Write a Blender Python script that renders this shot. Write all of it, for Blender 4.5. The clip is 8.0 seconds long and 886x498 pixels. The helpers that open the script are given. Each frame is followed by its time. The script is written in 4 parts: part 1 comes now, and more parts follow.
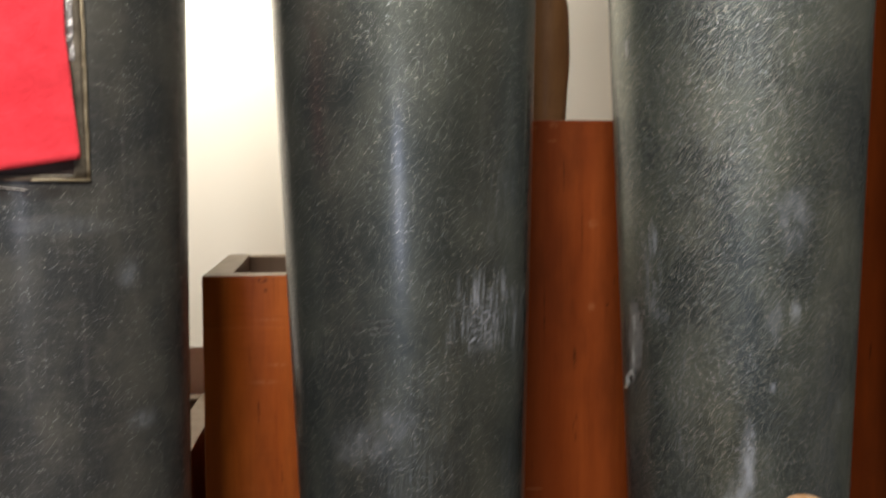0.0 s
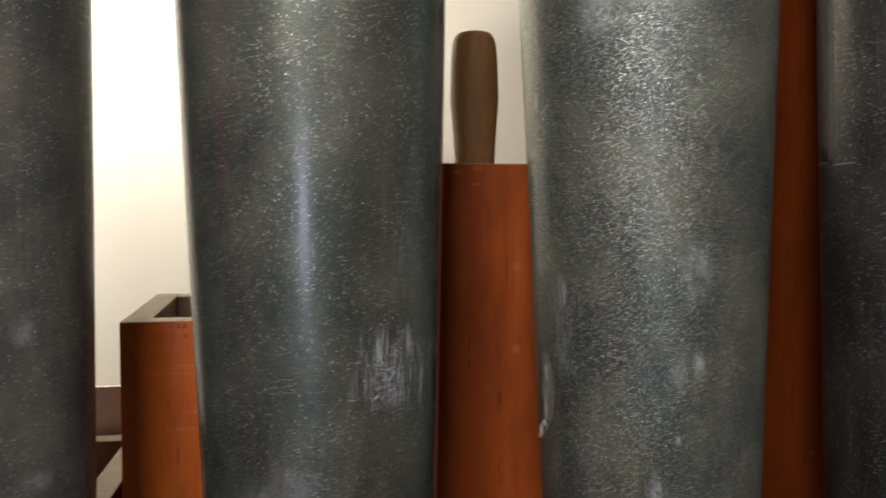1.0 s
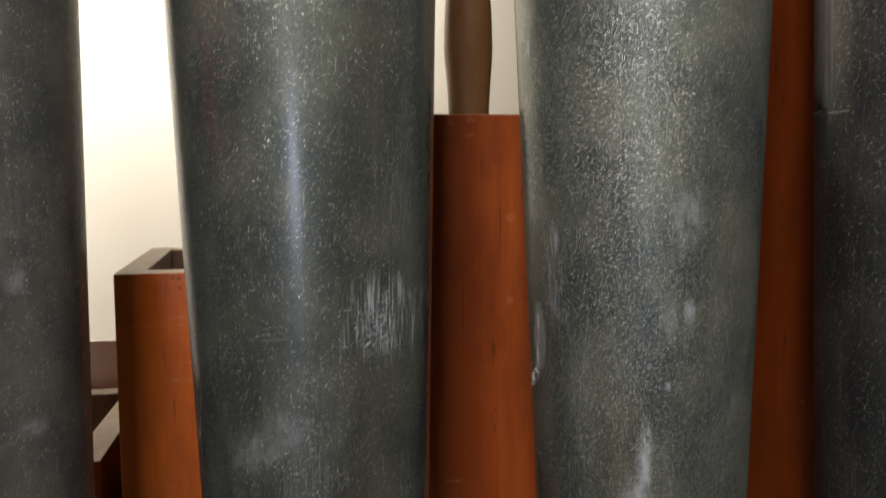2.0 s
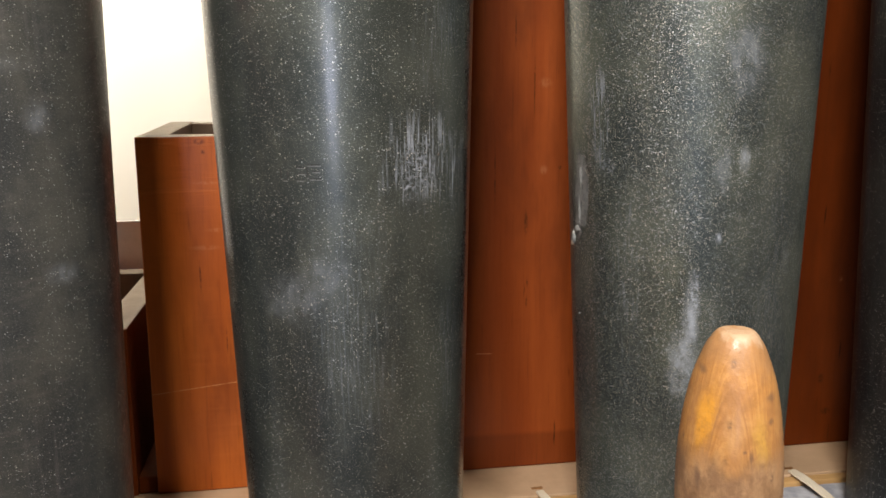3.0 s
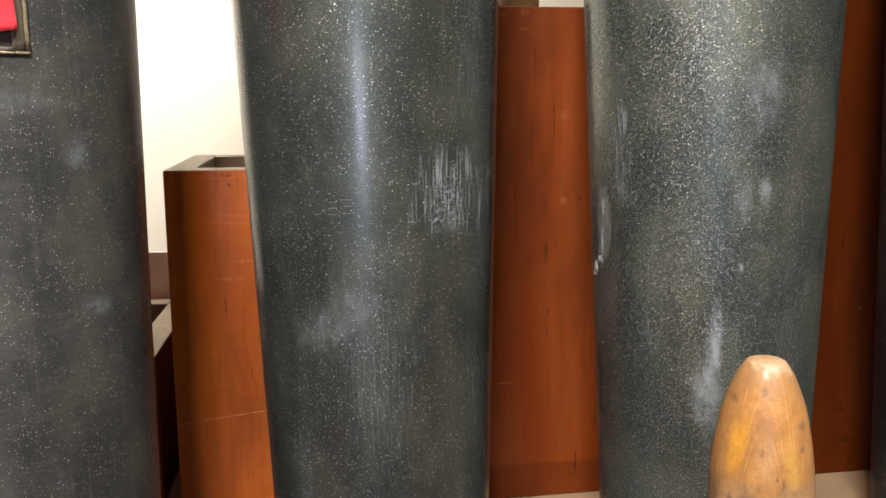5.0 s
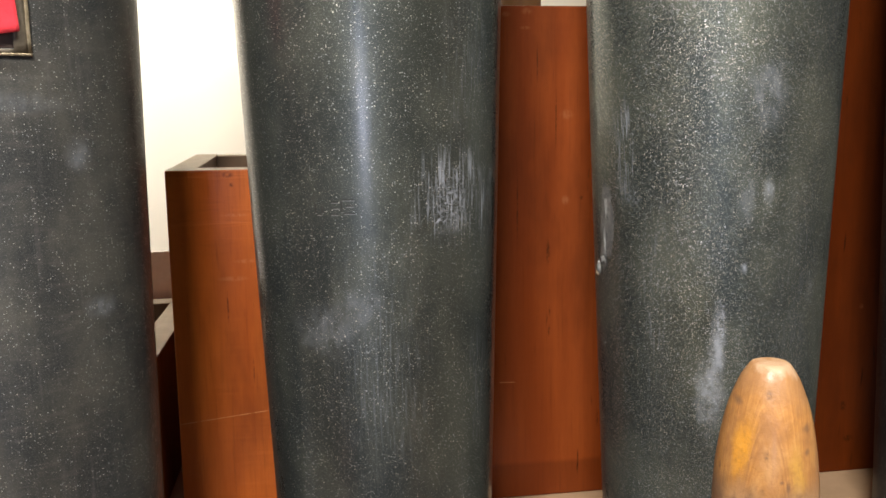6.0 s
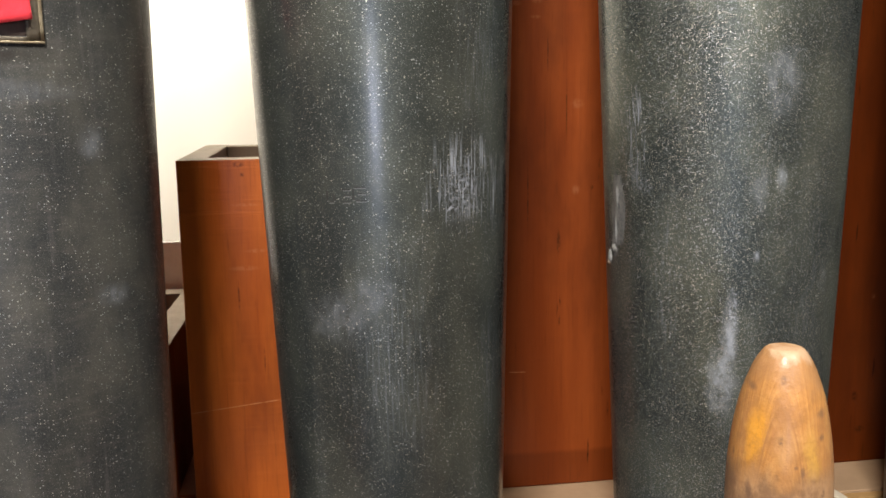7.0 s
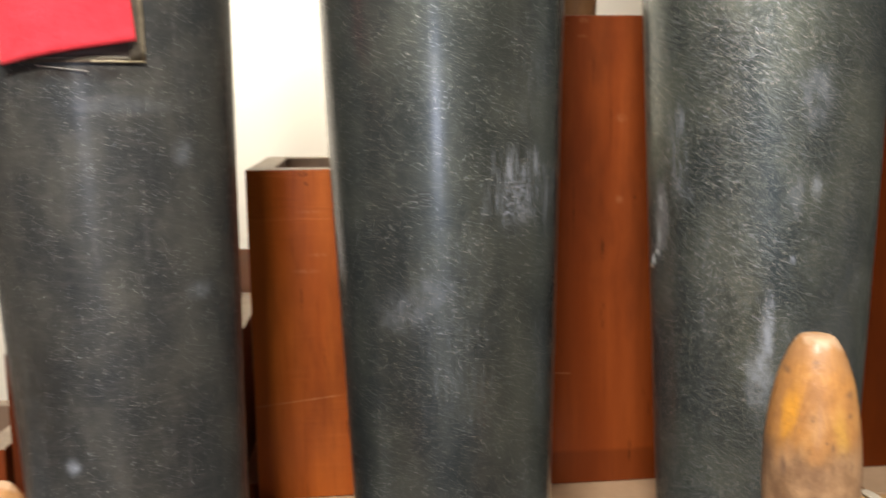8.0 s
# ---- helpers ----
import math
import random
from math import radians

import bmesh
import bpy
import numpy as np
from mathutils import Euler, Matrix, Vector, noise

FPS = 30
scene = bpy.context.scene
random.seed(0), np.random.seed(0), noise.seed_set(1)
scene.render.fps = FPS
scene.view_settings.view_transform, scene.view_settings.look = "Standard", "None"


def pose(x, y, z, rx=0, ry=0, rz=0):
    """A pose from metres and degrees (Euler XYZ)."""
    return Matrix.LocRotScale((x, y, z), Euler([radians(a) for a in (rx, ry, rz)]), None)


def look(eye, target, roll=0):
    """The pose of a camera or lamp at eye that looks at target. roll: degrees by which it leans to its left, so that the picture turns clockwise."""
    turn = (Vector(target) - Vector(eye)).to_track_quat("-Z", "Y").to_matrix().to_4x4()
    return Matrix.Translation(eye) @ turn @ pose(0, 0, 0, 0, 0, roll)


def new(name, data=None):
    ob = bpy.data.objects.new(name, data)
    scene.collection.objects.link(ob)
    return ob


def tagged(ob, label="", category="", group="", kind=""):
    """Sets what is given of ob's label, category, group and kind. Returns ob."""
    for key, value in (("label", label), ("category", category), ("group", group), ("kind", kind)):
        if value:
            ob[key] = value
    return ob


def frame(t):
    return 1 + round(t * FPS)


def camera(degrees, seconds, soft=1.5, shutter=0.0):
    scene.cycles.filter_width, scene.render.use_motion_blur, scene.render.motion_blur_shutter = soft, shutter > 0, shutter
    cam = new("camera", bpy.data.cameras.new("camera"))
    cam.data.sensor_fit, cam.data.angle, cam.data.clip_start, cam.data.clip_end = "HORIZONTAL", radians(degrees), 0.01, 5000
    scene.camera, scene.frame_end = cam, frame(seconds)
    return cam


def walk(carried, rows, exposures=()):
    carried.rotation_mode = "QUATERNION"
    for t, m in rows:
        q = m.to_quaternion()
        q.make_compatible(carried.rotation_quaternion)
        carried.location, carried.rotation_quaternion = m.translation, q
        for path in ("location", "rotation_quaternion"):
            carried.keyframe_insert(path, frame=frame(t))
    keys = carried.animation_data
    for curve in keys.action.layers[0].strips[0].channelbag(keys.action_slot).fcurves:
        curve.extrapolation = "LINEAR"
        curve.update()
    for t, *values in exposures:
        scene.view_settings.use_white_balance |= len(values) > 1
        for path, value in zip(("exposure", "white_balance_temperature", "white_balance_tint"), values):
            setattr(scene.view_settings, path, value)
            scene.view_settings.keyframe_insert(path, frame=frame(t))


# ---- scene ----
cam = camera(55.0, 8.0, soft=1.6, shutter=0.5)
PATH = [
    (0, (0.1220, 0.0030, 0.3280), (0.3846, 1.9828, 0.2204), -0.30),
    (0.1, (0.1250, 0.0020, 0.3310), (0.4055, 1.9807, 0.2521), -0.30),
    (0.2, (0.1260, 0.0030, 0.3350), (0.4200, 1.9800, 0.2646), -0.30),
    (0.3, (0.1267, 0.0037, 0.3376), (0.4352, 1.9786, 0.2706), -0.30),
    (0.4, (0.1279, 0.0040, 0.3389), (0.4548, 1.9758, 0.2663), -0.30),
    (0.5, (0.1300, 0.0040, 0.3400), (0.4711, 1.9731, 0.2597), -0.30),
    (0.6, (0.1333, 0.0037, 0.3418), (0.4819, 1.9712, 0.2565), -0.30),
    (0.7, (0.1377, 0.0029, 0.3440), (0.4844, 1.9707, 0.2572), -0.30),
    (0.8, (0.1430, 0.0020, 0.3460), (0.4773, 1.9724, 0.2689), -0.30),
    (0.9, (0.1489, 0.0011, 0.3475), (0.4786, 1.9723, 0.2725), -0.30),
    (1, (0.1550, 0.0000, 0.3490), (0.4968, 1.9693, 0.2793), -0.30),
    (1.1, (0.1605, -0.0013, 0.3510), (0.5076, 1.9671, 0.2803), -0.35),
    (1.2, (0.1630, -0.0020, 0.3520), (0.5175, 1.9652, 0.2844), -0.40),
    (2.3, (0.1540, 0.0010, 0.3280), (0.4821, 1.9603, 0.0970), -0.70),
    (2.4, (0.1515, 0.0033, 0.3215), (0.4722, 1.9606, 0.0641), -0.75),
    (2.5, (0.1480, 0.0070, 0.3150), (0.4635, 1.9609, 0.0275), -0.70),
    (2.6, (0.1434, 0.0102, 0.3093), (0.4652, 1.9615, 0.0114), -0.53),
    (2.7, (0.1410, 0.0130, 0.3050), (0.4598, 1.9628, -0.0056), -0.40),
    (2.8, (0.1418, 0.0158, 0.3024), (0.4582, 1.9640, -0.0208), -0.39),
    (2.9, (0.1434, 0.0181, 0.3009), (0.4629, 1.9636, -0.0354), -0.40),
    (3, (0.1450, 0.0190, 0.3000), (0.4608, 1.9627, -0.0497), -0.40),
    (3.1, (0.1460, 0.0190, 0.2990), (0.4690, 1.9637, -0.0384), -0.38),
    (3.2, (0.1465, 0.0190, 0.2979), (0.4778, 1.9651, -0.0232), -0.33),
    (3.3, (0.1468, 0.0190, 0.2970), (0.4773, 1.9663, -0.0172), -0.26),
    (3.4, (0.1469, 0.0190, 0.2963), (0.4746, 1.9672, -0.0155), -0.21),
    (3.5, (0.1470, 0.0190, 0.2960), (0.4688, 1.9668, -0.0241), -0.20),
    (3.6, (0.1472, 0.0190, 0.2960), (0.4585, 1.9657, -0.0405), -0.24),
    (3.7, (0.1475, 0.0188, 0.2961), (0.4600, 1.9649, -0.0429), -0.31),
    (3.8, (0.1477, 0.0185, 0.2962), (0.4612, 1.9641, -0.0447), -0.42),
    (3.9, (0.1479, 0.0179, 0.2965), (0.4586, 1.9656, -0.0350), -0.52),
    (4, (0.1480, 0.0170, 0.2970), (0.4643, 1.9672, -0.0138), -0.60),
    (4.1, (0.1478, 0.0158, 0.2981), (0.4682, 1.9685, 0.0077), -0.65),
    (4.2, (0.1471, 0.0145, 0.2999), (0.4647, 1.9680, 0.0117), -0.69),
    (4.3, (0.1461, 0.0133, 0.3018), (0.4552, 1.9676, 0.0101), -0.71),
    (4.4, (0.1447, 0.0124, 0.3034), (0.4517, 1.9686, 0.0222), -0.71),
    (4.5, (0.1430, 0.0120, 0.3040), (0.4508, 1.9693, 0.0318), -0.70),
    (4.6, (0.1411, 0.0120, 0.3039), (0.4476, 1.9696, 0.0321), -0.69),
    (4.7, (0.1390, 0.0120, 0.3036), (0.4434, 1.9694, 0.0279), -0.69),
    (4.8, (0.1370, 0.0120, 0.3034), (0.4329, 1.9704, 0.0232), -0.69),
    (4.9, (0.1353, 0.0120, 0.3031), (0.4308, 1.9707, 0.0197), -0.69),
    (5, (0.1340, 0.0120, 0.3030), (0.4315, 1.9693, 0.0195), -0.70),
    (5.1, (0.1332, 0.0125, 0.3034), (0.4325, 1.9695, 0.0199), -0.73),
    (5.2, (0.1330, 0.0130, 0.3040), (0.4312, 1.9708, 0.0247), -0.75),
    (6.3, (0.1330, 0.0130, 0.3060), (0.4271, 1.9693, 0.0123), -0.85),
    (6.4, (0.1330, 0.0120, 0.3071), (0.4207, 1.9696, 0.0153), -0.88),
    (6.5, (0.1330, 0.0110, 0.3080), (0.4168, 1.9694, 0.0180), -0.90),
    (6.6, (0.1328, 0.0112, 0.3074), (0.4150, 1.9691, 0.0125), -0.91),
    (6.7, (0.1323, 0.0117, 0.3059), (0.4075, 1.9690, 0.0004), -0.91),
    (6.8, (0.1317, 0.0123, 0.3041), (0.4065, 1.9690, -0.0056), -0.91),
    (6.9, (0.1312, 0.0128, 0.3026), (0.4090, 1.9695, -0.0045), -0.90),
    (7, (0.1310, 0.0130, 0.3020), (0.4082, 1.9700, -0.0032), -0.90),
    (7.1, (0.1310, 0.0127, 0.3025), (0.4109, 1.9699, 0.0011), -0.90),
    (7.2, (0.1310, 0.0116, 0.3035), (0.4106, 1.9680, -0.0036), -0.89),
    (7.3, (0.1310, 0.0090, 0.3040), (0.4077, 1.9666, 0.0019), -0.90),
    (7.4, (0.1307, 0.0048, 0.3040), (0.4013, 1.9646, 0.0109), -0.90),
    (7.5, (0.1300, 0.0000, 0.3040), (0.3942, 1.9619, 0.0191), -0.90),
    (7.6, (0.1287, -0.0044, 0.3040), (0.3884, 1.9596, 0.0294), -0.91),
    (7.7, (0.1266, -0.0088, 0.3037), (0.3823, 1.9568, 0.0369), -0.91),
    (7.8, (0.1230, -0.0140, 0.3030), (0.3691, 1.9517, 0.0285), -0.90),
    (7.9, (0.1180, -0.0200, 0.3010), (0.3466, 1.9463, 0.0155), -0.85),
    (8, (0.1130, -0.0250, 0.3000), (0.3107, 1.9471, 0.0325), -0.80),
]
walk(cam, [(t, look(eye, target, roll)) for t, eye, target, roll in PATH],
     [(0.0, -0.60), (0.5, -0.54), (1.2, -0.53), (2.4, -0.34), (3.2, -0.03), (8.0, 0.0)])

# ---- light ----
world = bpy.data.worlds.new("world")
scene.world = world
world.use_nodes = True
world.node_tree.nodes["Background"].inputs["Color"].default_value = (0.9, 0.85, 0.8, 1)
world.node_tree.nodes["Background"].inputs["Strength"].default_value = 0.004


def area_light(name, m, w, h, watts, colour):
    data = bpy.data.lights.new(name, "AREA")
    data.shape, data.size, data.size_y, data.energy, data.color = "RECTANGLE", w, h, watts, colour
    ob = new(name, data)
    ob.matrix_world = m
    return ob


# daylight in the narrow low window behind the camera, a work lamp hung above the camera, one over the rear wall
area_light("window_daylight", look((-0.47, -2.40, 0.18), (0.16, 0.5, 0.25)), 0.28, 0.46, 9.5, (0.74, 0.79, 1.0))
area_light("work_lamp_light", look((-0.10, -0.54, 1.30), (0.2, 0.55, 0.1)), 0.30, 0.16, 38, (1.0, 0.945, 0.875))
# added fill without a real source, brightens the left edges of the wooden pipes
area_light("right_fill_light", look((0.61, -0.54, 1.30), (0.3, 0.55, 0.1)), 0.07, 0.12, 12, (1.0, 0.945, 0.875))
area_light("rear_lamp_light", look((-0.12, 1.12, 0.92), (-0.12, 1.45, 0.62)), 0.55, 0.08, 13.2, (1.0, 0.945, 0.84))

# ---- materials ----
class Nodes:
    """A material's node tree with short calls."""

    def __init__(self, name):
        self.mat = bpy.data.materials.new(name)
        self.mat.use_nodes = True
        self.tree = self.mat.node_tree
        self.bsdf = self.tree.nodes["Principled BSDF"]

    def put(self, value, socket):
        if isinstance(value, bpy.types.NodeSocket):
            self.tree.links.new(value, socket)
        elif isinstance(value, tuple) and len(value) == 3 and len(socket.default_value) == 4:
            socket.default_value = (*value, 1)
        else:
            socket.default_value = value

    def add(self, kind, props=(), **ins):
        n = self.tree.nodes.new(kind)
        for key, value in props:
            setattr(n, key, value)
        for key, value in ins.items():
            self.put(value, n.inputs[int(key[1:]) if key[0] == "i" and key[1:].isdigit() else key])
        return n

    def coords(self, kind="Object"):
        return self.tree.nodes.new("ShaderNodeTexCoord").outputs[kind]

    def scaled(self, vector, x, y, z, loc=(0, 0, 0)):
        n = self.add("ShaderNodeMapping", Vector=vector)
        n.inputs["Scale"].default_value, n.inputs["Location"].default_value = (x, y, z), loc
        return n.outputs[0]

    def noise(self, vector, scale, detail=4.0, rough=0.6):
        return self.add("ShaderNodeTexNoise", Vector=vector, Scale=scale, Detail=detail, Roughness=rough).outputs["Fac"]

    def math(self, op, a, b=0.0, c=0.0):
        return self.add("ShaderNodeMath", [("operation", op)], i0=a, i1=b, i2=c).outputs[0]

    def ramp(self, fac, lo, hi, a=0.0, b=1.0):
        n = self.add("ShaderNodeMapRange", [("interpolation_type", "SMOOTHSTEP")])
        for key, v in zip((0, 1, 2, 3, 4), (fac, lo, hi, a, b)):
            self.put(v, n.inputs[key])
        return n.outputs[0]

    def mix(self, fac, a, b):
        n = self.tree.nodes.new("ShaderNodeMix")
        n.data_type = "RGBA"
        for key, v in ((0, fac), (6, a), (7, b)):
            self.put(v, n.inputs[key])
        return n.outputs[2]

    def bump(self, height, strength, dist, normal=None):
        n = self.add("ShaderNodeBump", Strength=strength, Distance=dist, Height=height)
        if normal:
            self.tree.links.new(normal, n.inputs["Normal"])
        return n.outputs[0]

    def done(self, **ins):
        for key, value in ins.items():
            self.put(value, self.bsdf.inputs[key.replace("_", " ")])
        return self.mat


def blot(n, sx, sy, ang, z, wide, tall, soft=0.5):
    """A mask on a pipe's skin: 1 inside an ellipse round the angle (degrees) and height."""
    du = n.math("DIVIDE", n.math("SUBTRACT", sx, math.radians(ang) * 0.0715), wide)
    dv = n.math("DIVIDE", n.math("SUBTRACT", sy, z), tall)
    d = n.math("SQRT", n.math("ADD", n.math("MULTIPLY", du, du), n.math("MULTIPLY", dv, dv)))
    return n.ramp(d, 1.0 - soft, 1.0 + soft * 0.4, 1.0, 0.0)


def zinc(name, stains=(), seed=0.0, flecks=1.0, lift=1.0, sheen=0.44, dull=0.0, metallic=0.60, tint=(1.0, 1.0, 1.0), dust=0.28, polish=0.19, dense=0.0, dusty=None, edge=0.45, gleam=0.5, wiped=0.0, specks=0.77):
    """Aged spangled zinc under a thin clear lacquer. stains: (angle, height, half width, half height, kind, amount);
    dusty: the angle from which on a film of dust takes the lacquer's polish."""
    n = Nodes(name)
    uv = n.coords("UV")
    sep = n.add("ShaderNodeSeparateXYZ", Vector=uv)
    sx, sy = sep.outputs[0], sep.outputs[1]
    shifted = n.scaled(uv, 1, 1, 1, (seed, seed * 0.7, 0))
    # spangle flecks at three sizes, their outlines broken up
    wob = n.add("ShaderNodeTexNoise", Vector=shifted, Scale=900.0, Detail=3.0).outputs["Color"]
    warped = n.add("ShaderNodeMix", [("data_type", "VECTOR")])
    n.put(0.0009, warped.inputs[0])
    n.put(shifted, warped.inputs[4])
    n.put(wob, warped.inputs[5])
    spot = warped.outputs[1]
    clumps = n.noise(shifted, 38.0, 5.0, 0.7)
    mask = None
    for scale, share, size, power in ((620.0, 0.925, 0.23, 1.15), (1030.0, 0.875, 0.32, 0.95), (2100.0, specks, 0.34, dust)):
        cell = n.add("ShaderNodeTexVoronoi", [("voronoi_dimensions", "2D")], Vector=n.scaled(spot, 0.78, 1.0, 1), Scale=scale)
        pick = n.add("ShaderNodeSeparateXYZ", Vector=cell.outputs["Color"])
        level = n.math("ADD", pick.outputs[0], n.math("MULTIPLY", n.math("SUBTRACT", clumps, 0.5), 0.6))
        chosen = n.math("MULTIPLY", n.ramp(level, share - dense, share - dense + 0.08), n.ramp(cell.outputs["Distance"], size * 0.3, size, 1.0, 0.0))
        chosen = n.math("MULTIPLY", chosen, n.math("MULTIPLY", n.math("ADD", 0.30, n.math("MULTIPLY", pick.outputs[1], 1.2)), power))
        mask = chosen if mask is None else n.math("MAXIMUM", mask, chosen)
    mask = n.math("MINIMUM", n.math("MULTIPLY", mask, flecks), 1.0)
    tilt = n.add("ShaderNodeTexVoronoi", [("voronoi_dimensions", "2D")], Vector=spot, Scale=1000.0).outputs["Color"]
    off = n.add("ShaderNodeVectorMath", [("operation", "MULTIPLY_ADD")], i0=tilt, i1=(1.0, 1.0, 1.0), i2=(-0.5, -0.5, -0.5)).outputs[0]
    off = n.add("ShaderNodeVectorMath", [("operation", "SCALE")], i0=off, Scale=n.math("MULTIPLY", mask, 0.45)).outputs[0]
    cloud = n.noise(n.scaled(shifted, 1.0, 0.6, 1), 22.0, 6.0, 0.62)
    tone = n.noise(n.scaled(shifted, 1.0, 0.3, 1), 9.0, 3.0, 0.5)
    drawn = n.noise(n.scaled(shifted, 1.0, 0.05, 1), 260.0, 3.0, 0.6)
    fine = n.noise(shifted, 1100.0, 2.0, 0.7)
    a, b = (0.037 * lift, 0.046 * lift, 0.049 * lift), (0.080 * lift, 0.089 * lift, 0.080 * lift)
    col = n.mix(n.ramp(cloud, 0.36, 0.66), a, b)
    col = n.mix(n.ramp(tone, 0.5, 0.75, 0.0, 0.5), col, (0.066 * lift, 0.070 * lift, 0.053 * lift))
    col = n.mix(n.math("MULTIPLY", n.ramp(fine, 0.40, 0.78), 0.30), col, (0.15 * lift, 0.157 * lift, 0.15 * lift))
    col = n.mix(n.math("MULTIPLY", n.ramp(drawn, 0.54, 0.74), 0.32), col, (0.15, 0.16, 0.16))
    if wiped:  # faint bands left by a cloth drawn round the pipe
        col = n.mix(n.math("MULTIPLY", n.ramp(n.noise(n.scaled(shifted, 0.28, 1.0, 1), 210.0, 4.0, 0.65), 0.48, 0.72), wiped), col, (0.20, 0.20, 0.19))
    if tint != (1.0, 1.0, 1.0):
        col = n.add("ShaderNodeVectorMath", [("operation", "MULTIPLY")], i0=col, i1=tint).outputs[0]
    shine = n.mix(n.ramp(n.noise(shifted, 300.0, 1.0), 0.4, 0.6), (0.73, 0.70, 0.60), (0.63, 0.67, 0.67))
    col = n.mix(mask, col, shine)
    rough = n.ramp(cloud, 0.3, 0.8, 0.36 + dull, 0.48 + dull)
    base_metal = metallic
    metal = base_metal
    haze = None
    for ang, z, wide, tall, kind, amount in stains:
        wander = n.add("ShaderNodeTexNoise", Vector=uv, Scale=110.0, Detail=4.0).outputs["Fac"]
        m = blot(n, n.math("ADD", sx, n.math("MULTIPLY", n.math("SUBTRACT", wander, 0.5), wide * 0.9)), n.math("ADD", sy, n.math("MULTIPLY", n.math("SUBTRACT", wander, 0.5), tall * 0.7)), ang, z, wide, tall, 0.8)
        # brown mixed in: pipe A's painted slot shadow and its darker lower left
        if kind == "darkening":
            col = n.mix(n.math("MULTIPLY", n.math("MULTIPLY", m, n.ramp(wander, 0.30, 0.60, 0.3, 1.0)), amount), col, (0.040, 0.030, 0.022))
            continue
        if kind == "streak":
            g = n.ramp(n.noise(n.scaled(uv, 1.0, 0.045, 1), 900.0, 3.0, 0.6), 0.47, 0.66)
        elif kind == "patch":
            g = n.ramp(n.noise(uv, 420.0, 5.0, 0.75), 0.45, 0.62)
        else:
            g = n.ramp(n.noise(n.scaled(uv, 1.0, 0.5, 1), 150.0, 6.0, 0.7), 0.30, 0.66, 0.12, 1.0)
        m = n.math("MULTIPLY", n.math("MULTIPLY", m, g), amount)
        haze = m if haze is None else n.math("MAXIMUM", haze, m)
    if haze is not None:
        col = n.mix(haze, col, (0.41, 0.44, 0.50))
        rough = n.math("ADD", rough, n.math("MULTIPLY", haze, 0.2))
        metal = n.math("SUBTRACT", base_metal, n.math("MULTIPLY", haze, 0.45))
    bump = n.bump(n.noise(n.scaled(shifted, 1, 0.25, 1), 60.0, 3.0), 0.22, 0.0012)
    fleck = n.bump(n.math("ADD", n.math("MULTIPLY", fine, 0.6), mask), 0.25, 0.0005, bump)
    facet = n.add("ShaderNodeVectorMath", [("operation", "NORMALIZE")], i0=n.add("ShaderNodeVectorMath", [("operation", "ADD")], i0=fleck, i1=off).outputs[0]).outputs[0]
    n.put(n.bump(n.noise(n.scaled(shifted, 1, 0.25, 1), 60.0, 3.0), 0.10, 0.0012), n.bsdf.inputs["Coat Normal"])
    polished = n.ramp(cloud, 0.3, 0.7, polish, polish + 0.05)
    if dusty is not None:
        u = n.math("ADD", sx, n.math("MULTIPLY", n.math("SUBTRACT", cloud, 0.5), 0.006))
        film = n.ramp(u, radians(dusty - 3) * 0.0715, radians(dusty + 3) * 0.0715)
        polished = n.math("ADD", polished, n.math("MULTIPLY", film, 0.30))
        sheen = n.ramp(film, 0.0, 1.0, sheen, sheen * 0.15)
    return n.done(Base_Color=col, Metallic=metal, Roughness=rough, Normal=facet, Coat_Weight=sheen, Coat_Roughness=polished, Coat_IOR=1.5, Specular_Tint=(edge, edge, edge), Specular_IOR_Level=gleam)


